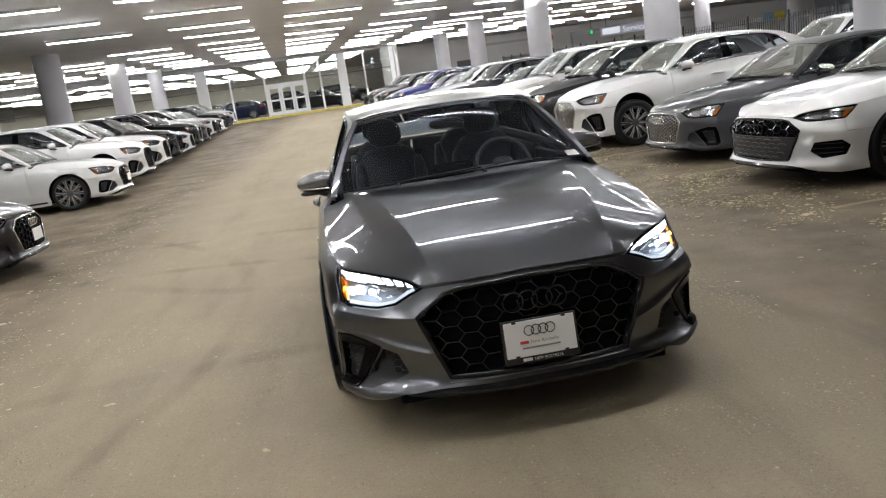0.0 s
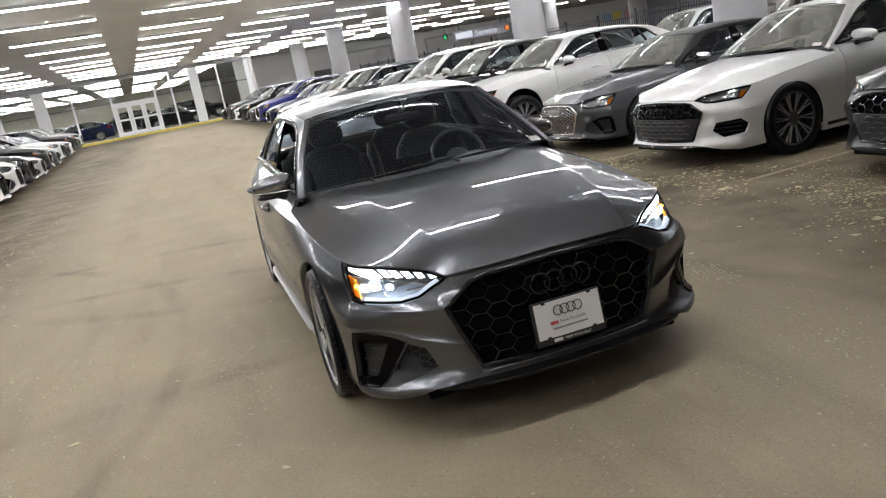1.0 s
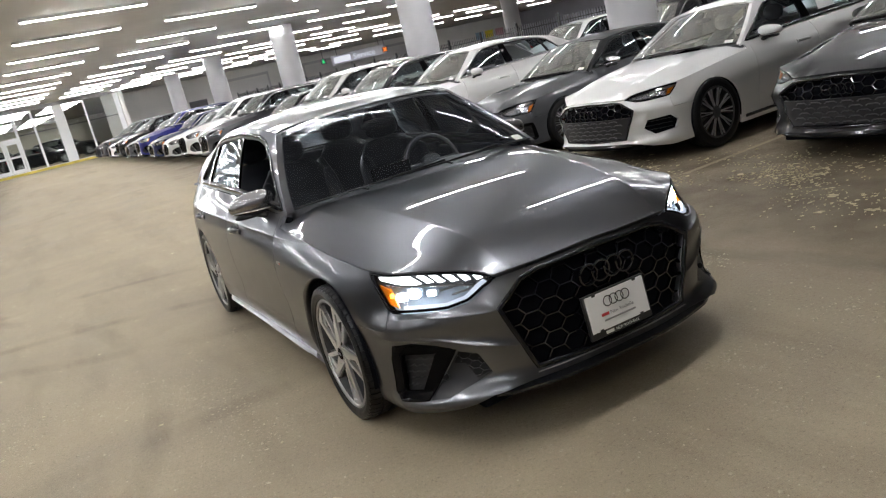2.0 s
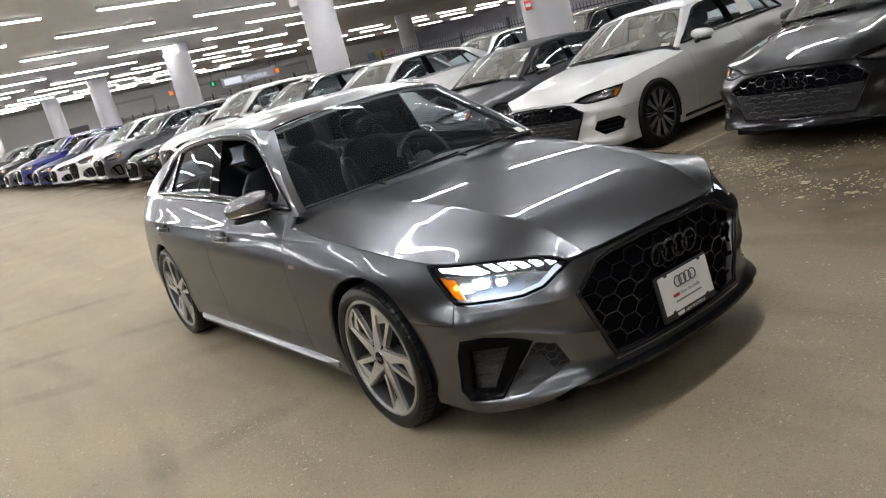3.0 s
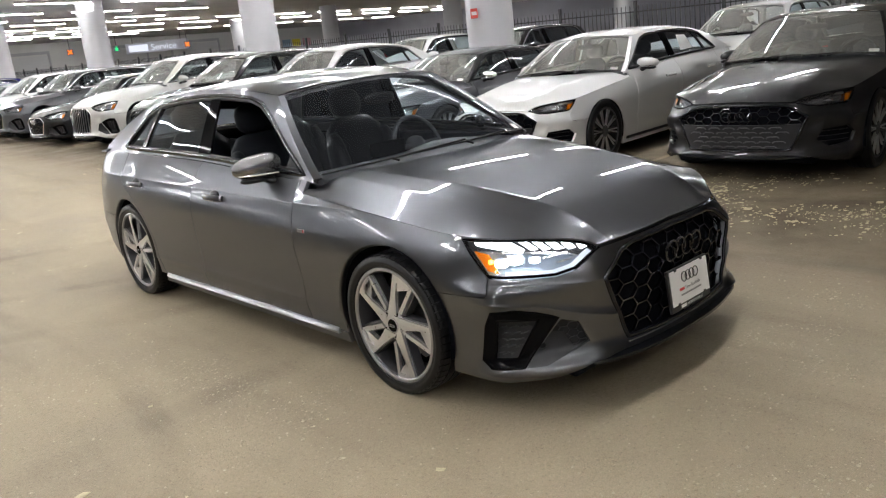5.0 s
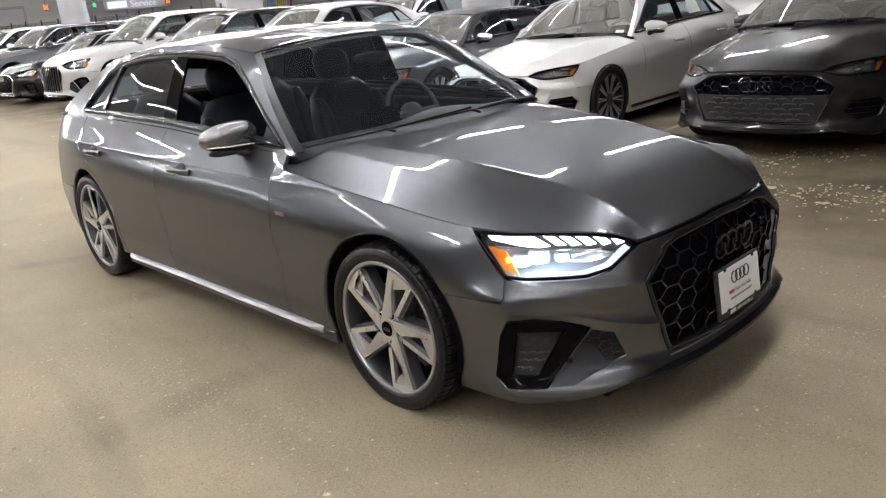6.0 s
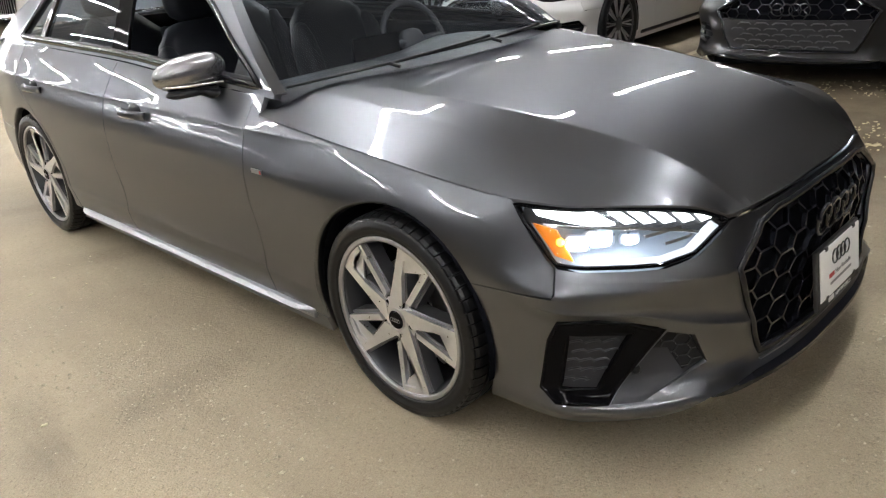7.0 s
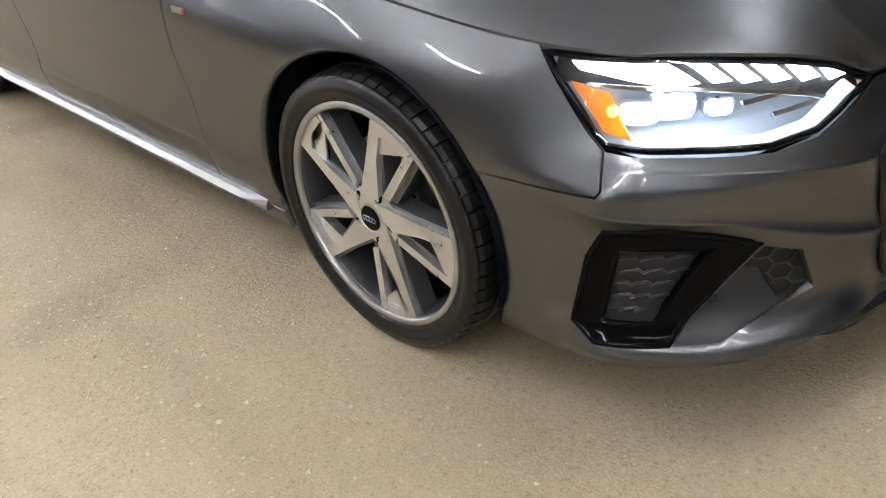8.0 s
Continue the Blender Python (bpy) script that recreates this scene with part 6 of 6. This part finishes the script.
# ---- fence beside the parking rows ----
FV = 16.0
fence = thing("fence", "black metal picket fence between the parking rows", "fence")
post_me = finish(boxes((-.035, .035, -.035, .035, 0, 2.0), bevel=.004), "post", M_FENCE)
picket_me = finish(boxes((-.009, .009, -.009, .009, .12, 1.88)), "picket", M_FENCE)
U0, U1 = -6.0, 56.4
n_posts = int((U1 - U0) / 2.4)
for k in range(n_posts + 1):
    o = new("post", post_me)
    o.matrix_basis = gpose(FV, U0 + 2.4 * k)
    o.parent = fence
for h in (.28, 1.72):
    bm = bmesh.new()
    pts = []
    for k in range(n_posts + 1):
        x, y = spot(FV, U0 + 2.4 * k)
        pts.append((x, y, rise(y) + h))
    tube(bm, pts, .022, 4)
    part("rail", bm, M_FENCE, fence)
rest = bmesh.new()
count = 0
for k in range(int((U1 - U0) / .13)):
    u = U0 + .13 * k
    if abs((u - U0) % 2.4) < .05:
        continue
    if count < 230:
        o = new("picket", picket_me)
        o.matrix_basis = gpose(FV, u)
        o.parent = fence
        count += 1
    else:
        box(rest, -.009, .009, -.009, .009, .12, 1.88, m=gpose(FV, u))
far_pickets = part("far_picket", rest, M_FENCE, fence)
far_pickets["kind"] = "stuff"

# ---- signs ----
def lane_signal(v, u, z, arrow):
    sg = thing("lane_signal", "hanging lane signal with a green arrow" if arrow else "hanging lane signal with an orange cross", "sign")
    x, y = spot(v, u)
    sg.matrix_basis = pose(x, y, z, 0, 0, YAW - 20)
    part("case", boxes((-.20, .20, 0, .10, -.20, .20), bevel=.02), M_STEEL, sg)
    bm = bmesh.new()
    if arrow:
        box(bm, -.032, .032, -.03, -.005, -.02, .15)
        box(bm, -.12, .12, -.03, -.005, -.032, .032, m=pose(0, 0, -.055, 0, 45, 0))
        box(bm, -.12, .12, -.03, -.005, -.032, .032, m=pose(0, 0, -.055, 0, -45, 0))
        part("arrow", bm, glow("green_signal", (.02, .9, .25), 1.0), sg, "lit green arrow")
    else:
        for a in (45, -45):
            box(bm, -.19, .19, -.03, -.005, -.042, .042, m=pose(0, 0, 0, 0, a, 0))
        part("cross", bm, glow("orange_signal", (1.0, .20, .01), 1.3), sg, "lit orange cross")
    part("hanger", boxes((-.02, .02, .04, .08, .18, 1.3)), M_STEEL, sg)


for (v, u, z, arrow) in ((23.3 + 2.9, 50.4, 3.42, False), (22.4, 53.6, 3.62, True), (15.8 + 3.0, 52.8, 3.6, False)):
    lane_signal(v, u, z, arrow)
svc = thing("service_sign", "pale lit sign with the word Service on the beam", "sign")
x, y = spot(24.9, 52.2)
svc.matrix_basis = pose(x, y, 3.45, 0, 0, YAW - 38)
part("board", boxes((-2.3, 2.1, 0, .10, -.32, .42), bevel=.02), M_SIGNWHITE, svc, "pale lit sign board")
for hx in (-1.8, 1.6):
    part("hanger", boxes((hx - .02, hx + .02, .03, .07, .40, 1.4)), M_STEEL, svc)
part("print_bar", boxes((-2.1, -.75, -.012, -.002, -.18, .28)), M_SIGNTEXT, svc, "grey bar of lettering")
lettering("Service", .62, M_SIGNTEXT, svc, pose(-.55, -.014, -.17, 90, 0, 0))

# sign box high on a column
sb = thing("sign_box", "pale grey sign box high on the column", "sign")
sb.matrix_basis = pose(7.43, 15.48, 3.78, 0, 0, -28)
part("case", boxes((-.26, .26, -.06, .10, -.22, .20), bevel=.015), M_FRAME, sb)
bm = bmesh.new()
box(bm, -.03, .03, -.066, -.058, -.06, .10)
box(bm, -.09, .09, -.066, -.058, -.028, .028, m=pose(-.055, 0, -.045, 0, -45, 0))
box(bm, -.09, .09, -.066, -.058, -.028, .028, m=pose(.055, 0, -.045, 0, 45, 0))
part("arrow", bm, M_FIXTURE, sb, "faint grey arrow")

for px, col in ((36.9, (.30, .42, .55)), (37.95, (.75, .62, .05)), (39.1, (.62, .35, .38))):
    po = thing("poster", "small coloured notice on the far wall", "poster", "notices on the far wall")
    po.matrix_basis = pose(px, 60.0, 3.0, 0, 0, YAW)
    part("sheet", boxes((-.45, .45, -.02, .02, -.36, .36), bevel=.006), surface("notice_print", col, 0.6, vary=0.15, scale=3), po)

# fire alarm on the nearest column
al = thing("fire_alarm", "small red fire alarm box on the column", "alarm")
ax, ay = spot(8.37, 7.03)
dirx, diry = -2.9 - ax, -2.6 - ay
L = math.hypot(dirx, diry)
al.matrix_basis = pose(ax + dirx / L * .44 - .28 * diry / L * -1 * .9, ay + diry / L * .38 + .26 * dirx / L * -1, 1.96, 0, 0, -45)
part("case", boxes((-.065, .065, -.05, .06, -.085, .085), bevel=.012), M_RED, al)
part("lens", boxes((-.045, .045, -.062, -.05, -.03, .03), bevel=.005), M_FIXTURE, al, "white strobe lens")

# ---- the showroom front at the end of the lane ----
FARU = 50.4
front = thing("showroom_front", "white-framed glass showroom front with triple doors", "glass front", m=None)


def far_box(nm, v0, v1, du0, du1, z0, z1, mat, label="", bevel=0.0):
    return part(nm, boxes((v0, v1, du0, du1, z0, z1), bevel=bevel), mat, front, label)


def far_pane(v0, v1, z0=.18, z1=3.66, d=-.012):
    p = far_box("pane", v0, v1, d, d + .012, z0, z1, M_PANE)
    p.visible_shadow = False


x, y = spot(0, FARU)
front.matrix_basis = pose(x, y, rise(y), 0, 0, YAW)
far_box("kerb", -38.5, 6.2, -.9, -.62, -.2, .13, M_YELLOW, "yellow painted kerb", .02)
far_box("plinth", -38.5, 6.2, -.62, .12, -.2, .15, M_FRAME, "pale concrete plinth under the glass")
far_box("header", -38.5, 6.6, -.10, .10, 3.66, 4.5, M_BEAM, "pale grey painted header")
POSTS = [(-38.4, .06), (-34.6, .05), (-30.8, .06), (-27.0, .05), (-23.2, .06), (-19.4, .05), (-15.6, .06), (-11.8, .05), (-9.1, .04), (-6.5, .36), (-4.7, .05), (-2.42, .07), (.28, .07), (1.34, .06), (2.88, .30), (4.42, .05), (6.4, .14)]
for v, w in POSTS:
    far_box("mullion", v - w, v + w, -.08, .08, .15, 3.66, M_FRAME)
for (v0, w0), (v1, w1) in zip(POSTS, POSTS[1:]):
    if v0 == -2.42:
        far_pane(v0 + w0, v1 - w1, 2.24)
    else:
        far_pane(v0 + w0, v1 - w1)
        far_box("transom", v0 + w0, v1 - w1, -.03, .03, 2.30, 2.35, M_STEEL)
# triple doors
far_box("door_head", -2.35, .21, -.10, .08, 2.05, 2.24, M_FRAME)
for k in range(3):
    v = -2.35 + .853 * k
    far_box("door_post", v, v + .05, -.10, .08, .15, 2.05, M_FRAME)
    for z0, z1 in ((.17, .38), (1.08, 1.20), (1.92, 2.04)):
        far_box("door_rail", v + .17, v + .73, -.06, .0, z0, z1, M_FRAME)
    far_box("door_stile", v + .06, v + .17, -.06, 0, .17, 2.04, M_FRAME)
    far_box("door_stile", v + .73, v + .84, -.06, 0, .17, 2.04, M_FRAME)
    far_pane(v + .17, v + .73, .38, 1.92, -.035)
back = part("showroom_partition", boxes((-38.4, 6.5, 0, .2, 0, 2.35)), M_CREAM)
back.matrix_basis = gpose(0, 73.0)
tagged(back, "low cream partition wall across the showroom", "wall", kind="structure")
wall("showroom_side_wall", 6.6, 58.2, 6.6, 50.4, M_WALL, "white painted side wall of the showroom")

ENDU = 58.0
# solid end wall to the right of the glass
endw = thing("end_wall", "white painted end wall with roll-up doors", "wall", kind="structure")
x, y = spot(6.6, ENDU)
endw.matrix_basis = pose(x, y, rise(y) - .3, 0, 0, YAW)
part("wall_face", boxes((0, 38.3, 0, .3, 0, 5.4)), M_WALL, endw)
for v in (8.4, 15.9, 22.4):
    bm = bmesh.new()
    for j in range(14):
        box(bm, v, v + 4.2, -.05, -.01, .35 + .2 * j, .35 + .2 * j + .185, bevel=0)
    part("roll_up_door", bm, M_FIXTURE, endw, "white slatted roll-up door")
    part("door_trim", boxes((v - .15, v, -.08, 0, .3, 3.25), (v + 4.2, v + 4.35, -.08, 0, .3, 3.25), (v - .15, v + 4.35, -.08, 0, 3.25, 3.45)), M_COLUMN, endw)
part("dark_opening", boxes((6.0, 7.4, -.03, .0, .5, 2.4)), M_STEEL, endw, "dark window in the wall")

# things in the showroom
for kind, v, u, col, words in (("small", -6.6, 56.6, NAVY, "navy saloon on show behind glass"), ("small", -9.2, 61.0, SILVER, "silver saloon on show behind glass"), ("small", 2.9, 56.0, BLACK, "black saloon on show behind glass"),
                               ("suv", 5.0, 61.0, BLACK, "black crossover on show behind glass"), ("small", -17.0, 57.0, BLACK, "black saloon on show behind glass"), ("suv", -25.0, 58.0, SILVER, "silver crossover on show behind glass"),
                               ("suv", -3.5, 66.0, BLACK, "black crossover on show behind glass"), ("small", -13.0, 64.0, BLACK, "black saloon on show behind glass")):
    parked(kind, v, u, col, words, -1 if v > 0 else 1)
# ---- floor marks and litter ----
def strip_on_floor(v0, u0, v1, u1, w):
    bm = bmesh.new()
    n = 12
    rows_ = []
    for k in range(n + 1):
        t = k / n
        v, u = v0 + (v1 - v0) * t, u0 + (u1 - u0) * t
        dv, du = v1 - v0, u1 - u0
        Ln = math.hypot(dv, du)
        j = .012 * noise.noise(Vector((v * 3, u * 3, 0)))
        r = []
        for s in (-1, 1):
            x, y = spot(v - du / Ln * (w / 2 + j) * s, u + dv / Ln * (w / 2 + j) * s)
            r.append(bm.verts.new((x, y, rise(y) + .004)))
        rows_.append(r)
    for a, b in zip(rows_, rows_[1:]):
        bm.faces.new((a[0], b[0], b[1], a[1]))
    return bm


for k in range(-1, 6):
    ob = part("bay_line", strip_on_floor(3.4, 1.82 + 2.72 * k, 8.6, 1.82 + 2.72 * k, .07), M_LINE)
    tagged(ob, "worn pale bay line painted on the floor", "road marking", "bay lines", kind="structure")
rng = random.Random(4)
V_, F_ = [], []
for k in range(17000):
    u = rng.uniform(-3.5, 11)
    v = 3.25 + rng.gauss(0, .42) + .15 * math.sin(u * 1.7)
    if rng.random() < .05:
        v, u = -3.5 + rng.gauss(0, .45), rng.uniform(-1, 14)
    elif rng.random() < .03:
        v, u = rng.uniform(-4, 4.4), rng.uniform(-4, 12)
    elif noise.noise(Vector((v * 1.3, u * 1.3, 3))) + .5 * noise.noise(Vector((v * 5, u * 5, 7))) < rng.uniform(-.25, .30):
        continue
    x, y = spot(v, u)
    if -1.1 < x < 1.1 and -1.2 < y < 4:
        continue
    r = min(.026, .003 + rng.expovariate(190))
    if rng.random() < .003:
        r = rng.uniform(.03, .06)
    a0, n, lean = rng.uniform(0, 6.3), rng.choice((4, 5, 6)), rng.uniform(-.15, .15)
    q = len(V_)
    out = []
    for i in range(n):
        a = a0 + 6.283 * i / n
        rr = r * rng.uniform(.35, 1.2)
        out.append((x + rr * math.cos(a) * 1.3, y + rr * math.sin(a), rise(y) + .004 + r * .12 + lean * rr * math.cos(a)))
    V_ += out + [(p[0], p[1], p[2] - .003) for p in out]
    F_ += [tuple(range(q, q + n))] + [(q + i, q + n + i, q + n + (i + 1) % n, q + (i + 1) % n) for i in range(n)]
me = bpy.data.meshes.new("litter_flakes")
me.from_pydata(V_, [], F_)
me.materials.append(M_DEBRIS)
ob = new("litter_flakes", me)
tagged(ob, "pale dry flakes and leaf litter on the floor", "litter", kind="stuff")

# small stones strewn in patches beside the car
V_, F_ = [], []
for k in range(70000):
    x, y = rng.uniform(-4.2, 1.6), rng.uniform(-4.4, 2.6)
    d = noise.noise(Vector((x * .9, y * .9, 11))) + .6 * noise.noise(Vector((x * 3.1, y * 3.1, 5)))
    if d < (rng.uniform(.02, .30) if rng.random() > .08 else -1) or (-.95 < x < .95 and y > -.95):
        continue
    r = min(.009, .0018 + rng.expovariate(550))
    q = len(V_)
    a0 = rng.uniform(0, 6.3)
    for i in range(5):
        a = a0 + 1.2566 * i
        rr = r * rng.uniform(.7, 1.25)
        V_.append((x + rr * math.cos(a) * 1.2, y + rr * math.sin(a), -.0005))
    V_.append((x + r * rng.uniform(-.3, .3), y + r * rng.uniform(-.3, .3), r * rng.uniform(.5, .95)))
    F_ += [(q + i, q + (i + 1) % 5, q + 5) for i in range(5)]
me = bpy.data.meshes.new("gravel")
me.from_pydata(V_, [], F_)
me.materials.append(M_GRAVEL)
tagged(new("gravel", me), "fine dusty gravel strewn on the floor", "gravel", kind="stuff")
